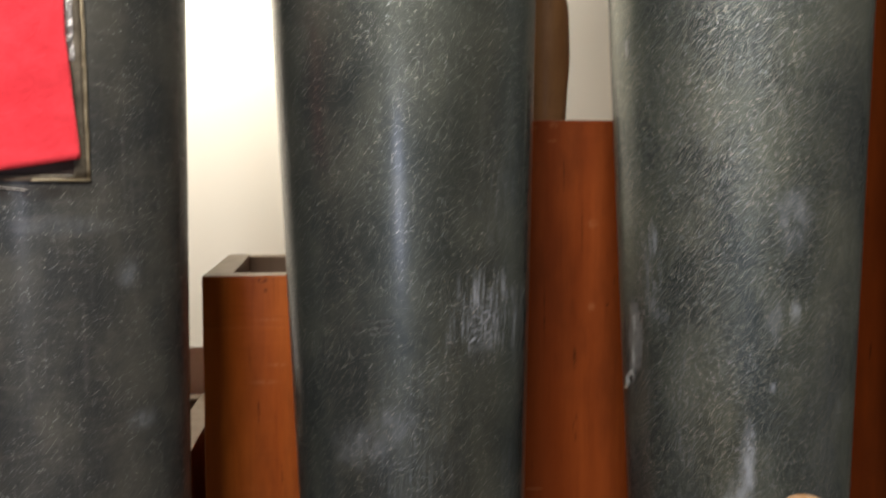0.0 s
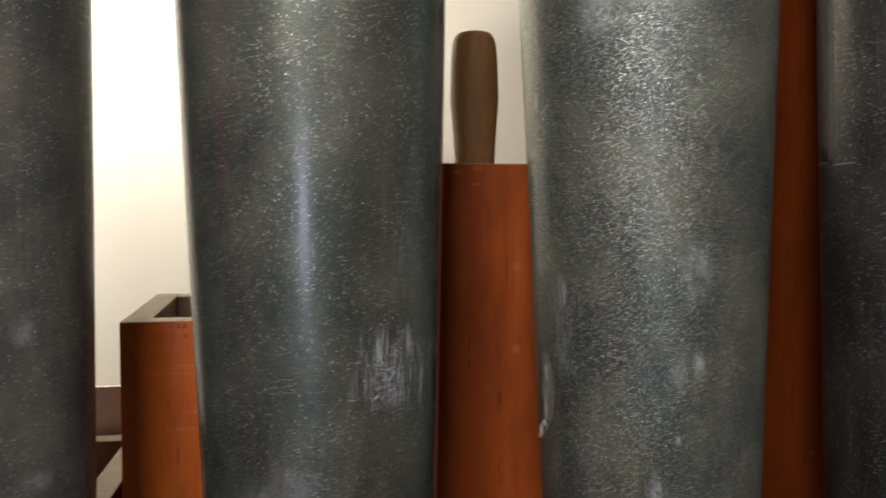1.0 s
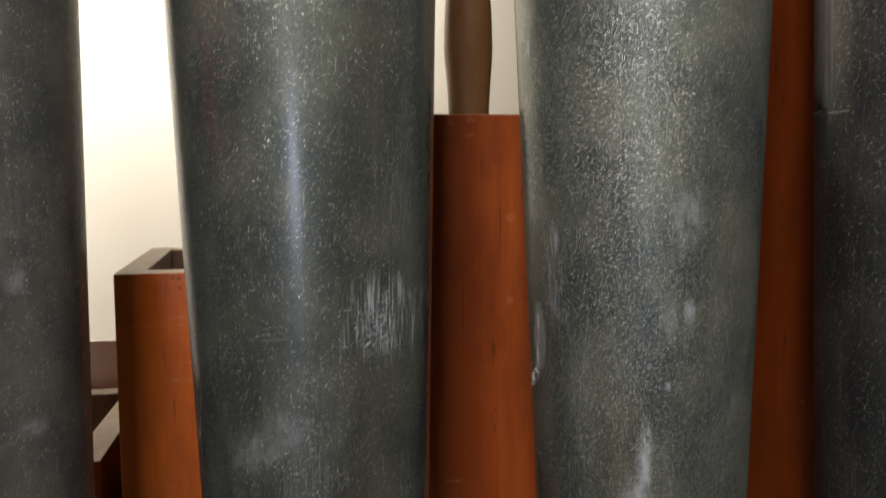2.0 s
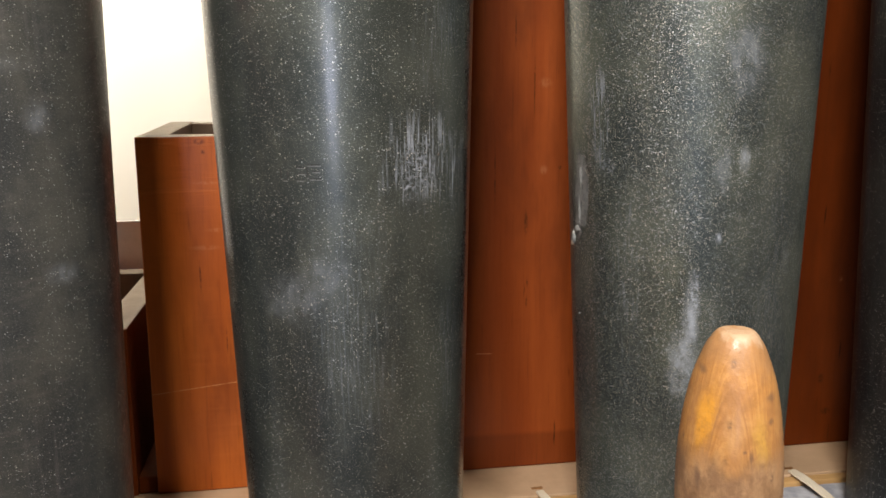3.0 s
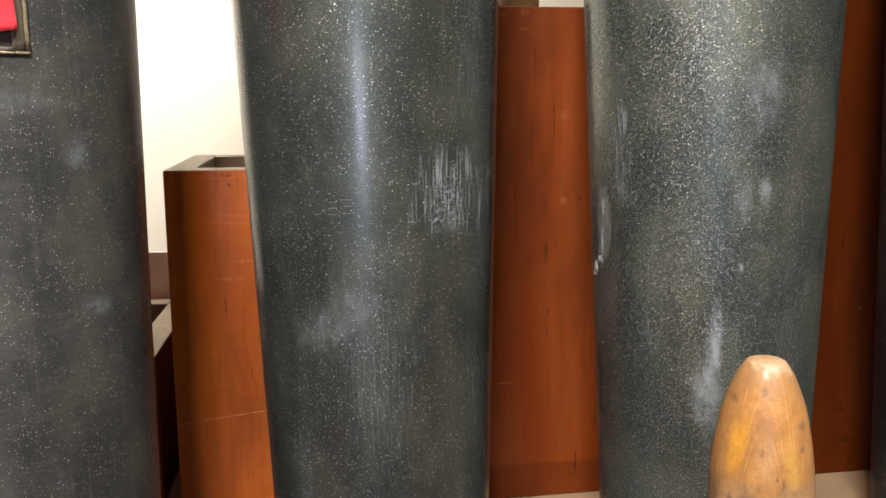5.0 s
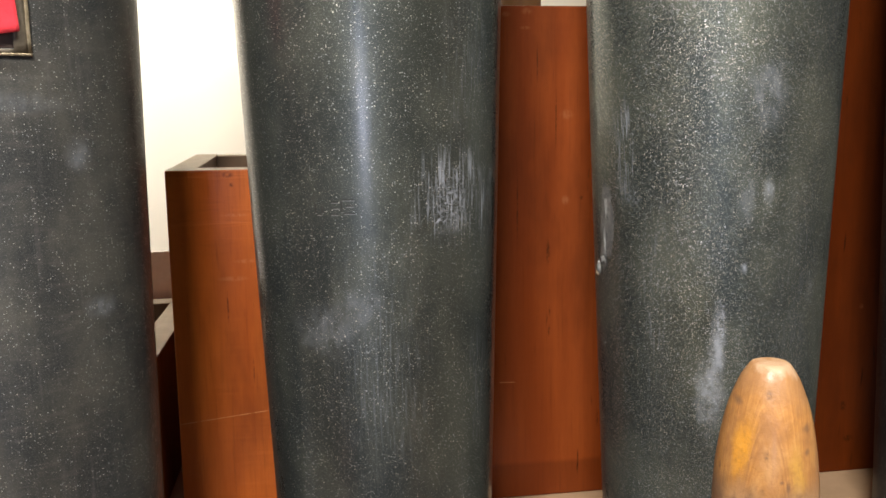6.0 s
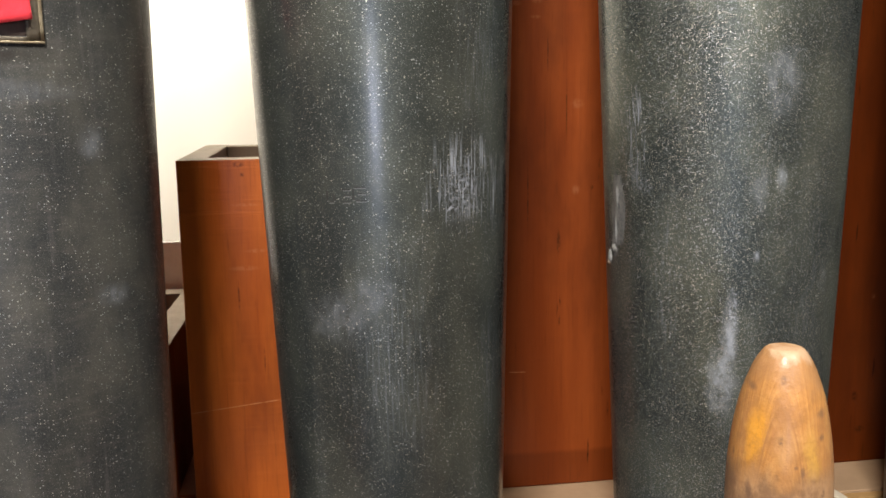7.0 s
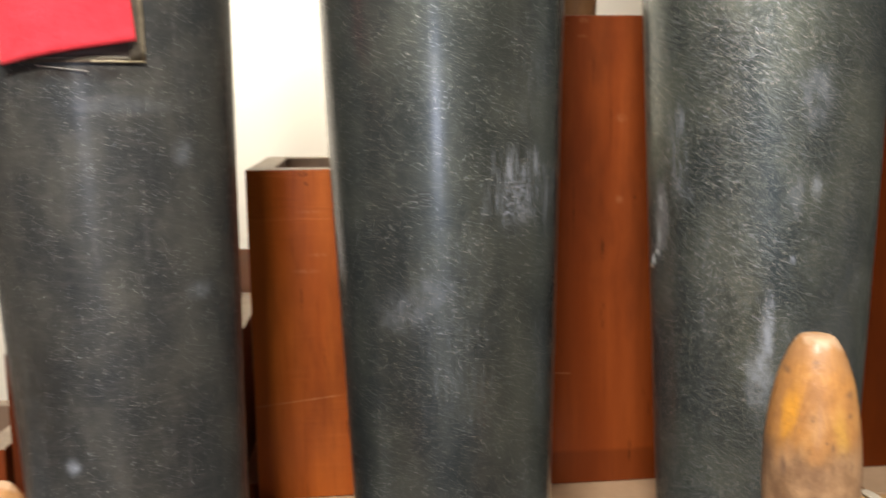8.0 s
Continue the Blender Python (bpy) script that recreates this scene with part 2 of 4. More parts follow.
def wood(name, dark, mid, light, rough=0.34, coat=0.35, marks=0.5, seed=0.0, lines=(), chatter_at=None, saw=0.11, foot=0.0, gloss=0.22, smears=(), knots=()):
    """Planed and stained boards, the grain upright. lines: (x, z, half length, slope) of fine pale scratches across the front;
    chatter_at: the height round which saw marks show; smears, knots: (x, z, half width, half height) of soft pale scuffs and dark resin marks."""
    n = Nodes(name)
    here = n.coords()
    at = n.scaled(here, 1, 1, 1, (seed, seed * 1.3, seed * 0.4))
    sep = n.add("ShaderNodeSeparateXYZ", Vector=here)
    swirl = n.noise(n.scaled(at, 1.0, 1.0, 0.10), 26.0, 5.0, 0.6)
    grain = n.noise(n.scaled(at, 1.0, 1.0, 0.030), 420.0, 5.0, 0.7)
    pores = n.noise(n.scaled(at, 1.0, 1.0, 0.055), 1300.0, 3.0, 0.6)
    broad = n.noise(n.scaled(at, 1.0, 1.0, 0.35), 11.0, 5.0, 0.65)
    col = n.mix(n.ramp(swirl, 0.34, 0.66), mid, light)
    col = n.mix(n.math("MULTIPLY", n.ramp(grain, 0.50, 0.80), 0.36), col, dark)
    col = n.mix(n.math("MULTIPLY", n.ramp(pores, 0.58, 0.80), 0.40), col, dark)
    col = n.mix(n.ramp(broad, 0.44, 0.74, 0.0, 0.62), col, dark)
    # dark figure: short upright flecks gathered along a few lines
    warp = n.math("MULTIPLY", n.math("SUBTRACT", n.noise(n.scaled(at, 1, 1, 0.5), 30.0, 3.0), 0.5), 0.012)
    shift = n.add("ShaderNodeCombineXYZ", X=warp)
    moved = n.add("ShaderNodeVectorMath", [("operation", "ADD")], i0=at, i1=shift.outputs[0]).outputs[0]
    fleck = n.add("ShaderNodeTexVoronoi", Vector=n.scaled(moved, 1.0, 1.0, 0.09), Scale=210.0)
    pick = n.add("ShaderNodeSeparateXYZ", Vector=fleck.outputs["Color"])
    spots = n.math("MULTIPLY", n.ramp(pick.outputs[0], 0.70, 0.84), n.ramp(fleck.outputs["Distance"], 0.05, 0.26, 1.0, 0.0))
    spots = n.math("MULTIPLY", spots, n.ramp(n.noise(n.scaled(at, 1, 1, 0.3), 150.0, 3.0), 0.38, 0.56))
    col = n.mix(n.math("MULTIPLY", spots, marks), col, (dark[0] * 0.35, dark[1] * 0.35, dark[2] * 0.35))
    # saw chatter across the grain
    chatter = n.noise(n.scaled(at, 0.05, 0.05, 1.0), 260.0, 3.0, 0.55)
    where = n.ramp(n.noise(n.scaled(at, 1, 1, 0.7), 22.0, 3.0), 0.44, 0.66)
    if chatter_at is not None:
        where = n.math("MAXIMUM", n.math("MULTIPLY", where, 0.5), n.ramp(n.math("ABSOLUTE", n.math("SUBTRACT", sep.outputs[2], chatter_at)), 0.01, 0.05, 1.0, 0.0))
    scuff = n.math("MULTIPLY", n.ramp(chatter, 0.52, 0.70), where)
    col = n.mix(n.math("MULTIPLY", scuff, saw), col, (min(0.9, light[0] * 1.5), light[1] * 1.8, light[2] * 3.0))
    band = n.ramp(n.noise(n.scaled(at, 0.16, 0.16, 1.0, (2, 5, 1)), 150.0, 4.0, 0.65), 0.50, 0.68)
    col = n.mix(n.math("MULTIPLY", n.math("MULTIPLY", band, where), min(0.15, saw * 1.2)), col, dark)
    for x, z, half, slope in lines:
        dx = n.math("SUBTRACT", sep.outputs[0], x)
        dz = n.math("SUBTRACT", n.math("SUBTRACT", sep.outputs[2], z), n.math("MULTIPLY", dx, slope))
        m = n.math("MULTIPLY", n.ramp(n.math("ABSOLUTE", dz), 0.0001, 0.0006, 1.0, 0.0), n.ramp(n.math("ABSOLUTE", dx), half * 0.9, half, 1.0, 0.0))
        m = n.math("MULTIPLY", m, n.ramp(n.noise(at, 160.0, 2.0), 0.3, 0.6, 0.05, 0.42))
        col = n.mix(m, col, (0.66, 0.36, 0.17))
    broken = n.noise(n.scaled(at, 1.0, 1.0, 0.5), 420.0, 4.0, 0.7)
    for marks_here, tone_here, share in ((smears, (0.56, 0.29, 0.14), 0.15), (knots, (dark[0] * 0.22, dark[1] * 0.25, dark[2] * 0.4), 0.65)):
        for x, z, hx, hz in marks_here:
            dx = n.math("DIVIDE", n.math("ADD", n.math("SUBTRACT", sep.outputs[0], x), n.math("MULTIPLY", n.math("SUBTRACT", swirl, 0.5), hx * 1.2)), hx)
            dz = n.math("DIVIDE", n.math("SUBTRACT", sep.outputs[2], z), hz)
            d = n.math("SQRT", n.math("ADD", n.math("MULTIPLY", dx, dx), n.math("MULTIPLY", dz, dz)))
            m = n.math("MULTIPLY", n.ramp(d, 0.25, 1.0, 1.0, 0.0), n.ramp(broken, 0.36, 0.56))
            col = n.mix(n.math("MULTIPLY", m, share), col, tone_here)
    if foot:  # darker stain below a brushed line near the foot
        low = n.math("ADD", sep.outputs[2], n.math("MULTIPLY", n.math("SUBTRACT", broad, 0.5), 0.006))
        col = n.mix(n.ramp(low, 0.026, 0.031, 0.35, 0.0), col, (dark[0] * 0.8, dark[1] * 0.8, dark[2] * 0.8))
    bump = n.bump(n.math("ADD", grain, n.math("MULTIPLY", scuff, saw * 6.0)), 0.30, 0.0010, n.bump(broad, 0.2, 0.004))
    return n.done(Base_Color=col, Roughness=n.ramp(n.math("ADD", n.math("MULTIPLY", broad, 0.6), n.math("MULTIPLY", swirl, 0.4)), 0.3, 0.7, rough - 0.10, rough + 0.14), Coat_Weight=coat, Coat_Roughness=0.2, Specular_IOR_Level=gloss, Normal=bump)


def plain(name, a, b, scale, rough, bump=0.15, metallic=0.0, stretch=(1, 1, 1)):
    n = Nodes(name)
    at = n.scaled(n.coords(), *stretch)
    f = n.noise(at, scale, 6.0, 0.65)
    g = n.noise(at, scale * 9.0, 3.0, 0.6)
    col = n.mix(n.ramp(f, 0.3, 0.7), a, b)
    col = n.mix(n.ramp(g, 0.35, 0.8, 0.0, 0.25), col, (b[0] * 0.7, b[1] * 0.7, b[2] * 0.7))
    return n.done(Base_Color=col, Roughness=n.ramp(f, 0.2, 0.8, rough - 0.06, rough + 0.08), Metallic=metallic, Normal=n.bump(g, bump, 0.001))


def painted(name, colour, rough):
    """Even brushed wall paint: hardly any change of tone, a faint roller texture."""
    n = Nodes(name)
    at = n.coords()
    col = n.mix(n.ramp(n.noise(at, 2.0, 3.0), 0.3, 0.7, 0.0, 1.0), colour, tuple(c * 0.985 for c in colour))
    return n.done(Base_Color=col, Roughness=rough, Normal=n.bump(n.noise(at, 700.0, 3.0), 0.05, 0.0005))


# the dark band at height 0.335 is the slot's shadow, put into the colour
STAIN_A = zinc("zinc_a", [(45, 0.292, 0.007, 0.009, "cloud", 0.28), (50, 0.212, 0.010, 0.006, "cloud", 0.30), (-16, 0.115, 0.006, 0.006, "cloud", 0.8),
                          (20, 0.318, 0.030, 0.006, "cloud", 0.16), (4, 0.3350, 0.036, 0.0055, "darkening", 0.75), (-30, 0.16, 0.020, 0.05, "darkening", 0.35)], 0.0, 0.70, 1.30, sheen=0.26, dull=0.08, metallic=0.60, tint=(1.13, 1.0, 0.97), polish=0.22, edge=0.12, gleam=0.25, wiped=0.20)
STAIN_B = zinc("zinc_b", [(31, 0.270, 0.026, 0.026, "streak", 1.0), (21, 0.268, 0.0035, 0.020, "streak", 1.0), (41, 0.274, 0.004, 0.024, "streak", 0.9), (29, 0.266, 0.015, 0.017, "patch", 0.8), (23, 0.256, 0.007, 0.0022, "patch", 1.0), (50, 0.264, 0.005, 0.022, "streak", 1.0), (57, 0.262, 0.004, 0.020, "streak", 0.8),
                          (-26, 0.200, 0.022, 0.014, "cloud", 0.34), (-14, 0.212, 0.014, 0.012, "cloud", 0.34), (-4, 0.180, 0.030, 0.07, "streak", 0.22),
                          (48, 0.165, 0.010, 0.040, "streak", 0.35), (40, 0.34, 0.02, 0.05, "streak", 0.25)], 1.7, 1.30, 1.70, sheen=0.9, metallic=0.80, tint=(1.01, 0.995, 0.955), dust=0.40, specks=0.72, edge=0.2)
STAIN_C = zinc("zinc_c", [(-43, 0.462, 0.012, 0.014, "cloud", 0.45), (-2, 0.318, 0.012, 0.020, "cloud", 0.42), (0, 0.266, 0.0035, 0.008, "cloud", 0.70), (-9.6, 0.224, 0.0022, 0.003, "cloud", 0.95), (-9, 0.262, 0.006, 0.014, "cloud", 0.30),
                          (-19, 0.190, 0.0040, 0.018, "patch", 1.0), (-20.5, 0.172, 0.0050, 0.032, "cloud", 0.85), (-23.5, 0.152, 0.0090, 0.023, "cloud", 0.80), (-24, 0.148, 0.0070, 0.024, "patch", 0.7), (-21, 0.165, 0.006, 0.035, "patch", 0.7), (-67, 0.288, 0.009, 0.030, "streak", 1.0),
                          (-62, 0.262, 0.006, 0.007, "patch", 0.6), (-50, 0.20, 0.01, 0.07, "streak", 0.25), (20, 0.20, 0.02, 0.08, "streak", 0.20)], 3.1, 1.05, 1.90, 0.42, 0.02, 0.76, tint=(1.01, 1.0, 0.92), dust=0.95, dense=0.05, specks=0.56, polish=0.10, dusty=-60.0, edge=0.2)
STAIN_D = zinc("zinc_d", [(-30, 0.25, 0.02, 0.06, "streak", 0.25)], 4.6, 1.1, 0.76, 0.3, 0.06, 0.75, tint=(1.08, 0.98, 1.0), polish=0.2)
RED_WOOD = wood("red_stained_wood", (0.085, 0.015, 0.003), (0.300, 0.064, 0.009), (0.430, 0.108, 0.016), 0.38, 0.10, 0.25, 0.0,
                [(0.0825, 0.0865, 0.062, 0.105)], 0.245, 0.12, gloss=0.15,
                smears=[(0.074, 0.2400, 0.016, 0.0018), (0.080, 0.2050, 0.012, 0.0022), (0.070, 0.1920, 0.014, 0.0026)],
                knots=[(0.070, 0.2700, 0.006, 0.0030), (0.073, 0.2625, 0.0022, 0.0024), (0.066, 0.170, 0.0010, 0.016), (0.083, 0.120, 0.0010, 0.012), (0.100, 0.060, 0.0012, 0.010)])
RED_WOOD_B = wood("red_stained_wood_b", (0.056, 0.010, 0.002), (0.200, 0.0390, 0.0076), (0.270, 0.060, 0.012), 0.42, 0.05, 1.0, 2.3,
                  [(0.282, 0.0985, 0.007, -0.04)], None, 0.02, 1.0, 0.12,
                  smears=[(0.330, 0.311, 0.0075, 0.0050), (0.329, 0.2445, 0.0045, 0.0050), (0.296, 0.3765, 0.0060, 0.0018), (0.281, 0.3865, 0.0045, 0.0026), (0.297, 0.3890, 0.0060, 0.0035)],
                  knots=[(0.3150, 0.203, 0.0022, 0.0130), (0.3165, 0.156, 0.0010, 0.0060), (0.3160, 0.140, 0.0011, 0.0060), (0.3420, 0.246, 0.0020, 0.0022), (0.3210, 0.310, 0.0008, 0.030), (0.290, 0.240, 0.0009, 0.035), (0.306, 0.350, 0.0008, 0.020)])
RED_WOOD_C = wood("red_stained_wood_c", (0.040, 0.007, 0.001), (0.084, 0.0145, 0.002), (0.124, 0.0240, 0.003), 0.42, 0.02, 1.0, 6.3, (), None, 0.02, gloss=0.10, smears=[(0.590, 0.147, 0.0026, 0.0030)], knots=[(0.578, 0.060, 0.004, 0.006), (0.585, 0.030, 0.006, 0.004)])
END_GRAIN = plain("aged_end_grain", (0.22, 0.165, 0.112), (0.33, 0.255, 0.18), 60.0, 0.7, 0.4)
INNER_WOOD = plain("bare_inner_wood", (0.16, 0.105, 0.070), (0.25, 0.165, 0.11), 30.0, 0.75, 0.3, 0.0, (1, 1, 0.1))
HANDLE_DARK = wood("dark_turned_wood", (0.095, 0.041, 0.015), (0.209, 0.098, 0.037), (0.277, 0.140, 0.056), 0.5, 0.05, 0.8, 5.0)
CREAM = painted("cream_wall_paint", (0.845, 0.79, 0.69), 0.8)
CEILING_BOARDS = plain("pale_ceiling_boards", (0.44, 0.40, 0.35), (0.52, 0.47, 0.41), 5.0, 0.8)
DIM_WALL = plain("brown_panelling", (0.20, 0.165, 0.135), (0.28, 0.23, 0.19), 4.0, 0.6, 0.2, 0.0, (1, 1, 0.2))
FLOOR_WOOD = plain("floorboards", (0.13, 0.09, 0.06), (0.20, 0.14, 0.085), 6.0, 0.5, 0.2, 0.0, (0.2, 1, 1))
LILAC = plain("pale_grey_lilac_paint", (0.79, 0.71, 0.67), (0.85, 0.77, 0.73), 18.0, 0.6, 0.2)
LEDGE_PALE = plain("pale_pink_board", (0.41, 0.270, 0.158), (0.50, 0.335, 0.205), 16.0, 0.6, 0.2)
YELLOW_WOOD = plain("yellow_edge_wood", (0.42, 0.24, 0.09), (0.55, 0.34, 0.14), 40.0, 0.55, 0.2, 0.0, (0.15, 1, 1))
GREY_PAPER = plain("mottled_grey_covering", (0.20, 0.21, 0.24), (0.44, 0.44, 0.47), 55.0, 0.65, 0.3)
SPLINT = plain("pale_split_wood", (0.62, 0.52, 0.38), (0.74, 0.66, 0.52), 90.0, 0.6, 0.3, 0.0, (1, 0.2, 1))
SOLDER = plain("olive_tarnished_metal", (0.090, 0.074, 0.056), (0.20, 0.17, 0.125), 90.0, 0.46, 0.3, 0.5)
LIP = plain("bright_worn_edge", (0.28, 0.225, 0.14), (0.46, 0.39, 0.27), 160.0, 0.40, 0.3, 0.85)
DARK_RIM = plain("dull_grey_edge", (0.055, 0.055, 0.055), (0.11, 0.11, 0.105), 120.0, 0.6, 0.3, 0.5)
FOIL = plain("crumpled_grey_foil", (0.40, 0.39, 0.38), (0.62, 0.61, 0.60), 120.0, 0.35, 0.4, 0.7)
SMEAR = plain("thin_glue_smear", (0.09, 0.095, 0.095), (0.22, 0.22, 0.215), 240.0, 0.5, 0.5, 0.3)
RESIDUE = plain("dried_glue_residue", (0.18, 0.18, 0.175), (0.37, 0.37, 0.36), 180.0, 0.5, 0.5)
# pale zinc for the stamps' painted highlights and pipe D's scored line
PALE_LINE = plain("pale_zinc_line", (0.22, 0.23, 0.23), (0.36, 0.37, 0.36), 200.0, 0.45, 0.2, 0.8)
# near-black that stands for the shade in the stamped dents and pipe D's slot
RECESS_SHADE = plain("recess_shade", (0.05, 0.05, 0.05), (0.12, 0.12, 0.11), 200.0, 0.5, 0.2, 0.6)

TONGUE = plain("dull_brown_metal", (0.150, 0.105, 0.088), (0.23, 0.17, 0.145), 70.0, 0.6, 0.3, 0.2, (1, 1, 0.2))
RUST_LIP = plain("rusty_brown_edge", (0.075, 0.050, 0.034), (0.16, 0.115, 0.080), 150.0, 0.6, 0.4, 0.3)
BURR = plain("bright_torn_metal", (0.42, 0.38, 0.33), (0.60, 0.55, 0.49), 300.0, 0.4, 0.3, 0.6)


def felt_material():
    n = Nodes("red_felt")
    at = n.coords()
    f = n.noise(at, 60.0, 5.0, 0.6)
    fuzz = n.noise(at, 1500.0, 4.0, 0.7)
    col = n.mix(n.ramp(f, 0.3, 0.7), (0.80, 0.030, 0.048), (0.90, 0.046, 0.068))
    bump = n.bump(fuzz, 0.5, 0.0006, n.bump(f, 0.5, 0.004))
    return n.done(Base_Color=col, Roughness=0.9, Sheen_Weight=0.35, Sheen_Roughness=0.4, Normal=bump)


def knob_material():
    """Golden varnished turned wood with arched figure, the varnish worn off below an uneven line and on the tip."""
    n = Nodes("worn_varnished_knob_wood")
    at = n.coords()
    sep = n.add("ShaderNodeSeparateXYZ", Vector=at)
    x, z = sep.outputs[0], sep.outputs[2]
    cloud = n.noise(n.scaled(at, 1, 1, 0.6), 75.0, 6.0, 0.68)
    wave = n.noise(n.scaled(at, 1, 1, 0.3), 60.0, 4.0, 0.6)
    fine = n.noise(n.scaled(at, 1, 1, 0.10), 520.0, 4.0, 0.65)
    # growth rings cut by the turned surface run as arches
    arch = n.math("ADD", n.math("ADD", z, n.math("MULTIPLY", n.math("MULTIPLY", x, x), 430.0)), n.math("MULTIPLY", n.math("SUBTRACT", wave, 0.5), 0.010))
    rings = n.noise(n.add("ShaderNodeCombineXYZ", X=arch).outputs[0], 210.0, 3.0, 0.55)
    col = n.mix(n.ramp(rings, 0.32, 0.68), (0.39, 0.168, 0.042), (0.54, 0.258, 0.074))
    col = n.mix(n.ramp(cloud, 0.40, 0.62, 0.0, 0.8), col, (0.39, 0.178, 0.060))

    def patch(px, pz, hx, hz, slope=0.0):
        dx = n.math("DIVIDE", n.math("ADD", n.math("SUBTRACT", n.math("SUBTRACT", x, px), n.math("MULTIPLY", n.math("SUBTRACT", z, pz), slope)), n.math("MULTIPLY", n.math("SUBTRACT", cloud, 0.5), hx * 2.4)), hx)
        dz = n.math("DIVIDE", n.math("ADD", n.math("SUBTRACT", z, pz), n.math("MULTIPLY", n.math("SUBTRACT", wave, 0.5), hz * 1.6)), hz)
        return n.ramp(n.math("SQRT", n.math("ADD", n.math("MULTIPLY", dx, dx), n.math("MULTIPLY", dz, dz))), 0.15, 1.0, 1.0, 0.0)

    col = n.mix(n.math("MULTIPLY", patch(-0.0085, -0.031, 0.0042, 0.018, 0.12), 0.85), col, (0.70, 0.31, 0.028))
    col = n.mix(n.math("MULTIPLY", patch(0.0105, -0.040, 0.0040, 0.015, -0.1), 0.75), col, (0.58, 0.32, 0.060))
    col = n.mix(n.math("MULTIPLY", patch(0.002, -0.032, 0.0050, 0.012), 0.5), col, (0.52, 0.29, 0.12))
    blotch = n.noise(n.scaled(at, 1, 1, 0.7, (1, 4, 2)), 170.0, 5.0, 0.72)
    col = n.mix(n.ramp(blotch, 0.46, 0.64, 0.0, 0.42), col, (0.29, 0.130, 0.045))
    col = n.mix(n.ramp(blotch, 0.50, 0.32, 0.0, 0.22), col, (0.62, 0.36, 0.12))
    line = n.ramp(n.math("ABSOLUTE", n.math("SUBTRACT", arch, -0.0195)), 0.0002, 0.0016, 1.0, 0.0)
    col = n.mix(n.math("MULTIPLY", line, 0.62), col, (0.34, 0.155, 0.050))
    bare = n.mix(n.ramp(cloud, 0.36, 0.64), (0.23, 0.122, 0.058), (0.45, 0.262, 0.130))
    bare = n.mix(n.ramp(n.noise(at, 130.0, 5.0, 0.7), 0.52, 0.68, 0.0, 0.5), bare, (0.20, 0.10, 0.050))
    level = n.math("ADD", z, n.math("ADD", n.math("MULTIPLY", n.math("SUBTRACT", wave, 0.5), 0.030), n.math("MULTIPLY", n.math("SUBTRACT", cloud, 0.5), 0.012)))
    col = n.mix(n.ramp(level, -0.050, -0.038), bare, col)
    # pale scuffed tip
    tip = n.math("ADD", z, n.math("ADD", n.math("MULTIPLY", n.math("SUBTRACT", cloud, 0.5), 0.020), n.math("MULTIPLY", x, 0.25)))
    col = n.mix(n.ramp(tip, -0.016, -0.007, 0.0, 0.60), col, (0.37, 0.190, 0.080))
    col = n.mix(n.ramp(tip, -0.003, 0.001, 0.0, 0.85), col, (0.54, 0.36, 0.22))
    # short dark dents and dirt, gathered in places
    dirt = n.add("ShaderNodeTexVoronoi", Vector=n.scaled(at, 1, 1, 0.5), Scale=260.0)
    pick = n.add("ShaderNodeSeparateXYZ", Vector=dirt.outputs["Color"])
    spot = n.math("MULTIPLY", n.ramp(pick.outputs[0], 0.72, 0.80), n.ramp(dirt.outputs["Distance"], 0.05, 0.42, 1.0, 0.0))
    spot = n.math("MULTIPLY", spot, n.ramp(n.noise(at, 150.0, 4.0, 0.7), 0.44, 0.60))
    col = n.mix(n.math("MULTIPLY", spot, 0.8), col, (0.09, 0.05, 0.035))
    for px, pz, hx, hz in ((0.0125, -0.0210, 0.0018, 0.0024), (0.0070, -0.0405, 0.0011, 0.0030), (0.0130, -0.0290, 0.0012, 0.0018), (-0.0105, -0.0130, 0.0022, 0.0022), (0.0050, -0.0385, 0.0010, 0.0010), (-0.0100, -0.0500, 0.0016, 0.0060)):
        col = n.mix(n.math("MULTIPLY", patch(px, pz, hx, hz), 0.6), col, (0.12, 0.065, 0.045))
    col = n.mix(n.ramp(fine, 0.50, 0.80, 0.0, 0.18), col, (0.27, 0.135, 0.050))
    return n.done(Base_Color=col, Roughness=n.ramp(level, -0.05, -0.04, 0.62, 0.52), Coat_Weight=n.ramp(level, -0.05, -0.035, 0.0, 0.15), Coat_Roughness=0.23,
                  Normal=n.bump(fine, 0.2, 0.0008, n.bump(n.math("ADD", cloud, n.noise(at, 260.0, 4.0, 0.7)), 0.20, 0.002)))


FELT, KNOB = felt_material(), knob_material()


# ---- building helpers ----
def part(name, bm, material, parent=None, label="", smooth=False):
    """One mesh object out of a bmesh; under a parent it is a part."""
    me = bpy.data.meshes.new(name)
    bm.normal_update()
    bm.to_mesh(me)
    bm.free()
    for m in material if isinstance(material, (list, tuple)) else [material]:
        me.materials.append(m)
    if smooth:
        for p in me.polygons:
            p.use_smooth = True
    ob = new(name, me)
    if parent:
        ob.parent = parent
    if label:
        ob["label"] = label
    return ob


def thing(name, at, label, category, group="", kind=""):
    ob = new(name)
    ob.location = at
    ob.empty_display_size = 0.02
    return tagged(ob, label, category, group, kind)


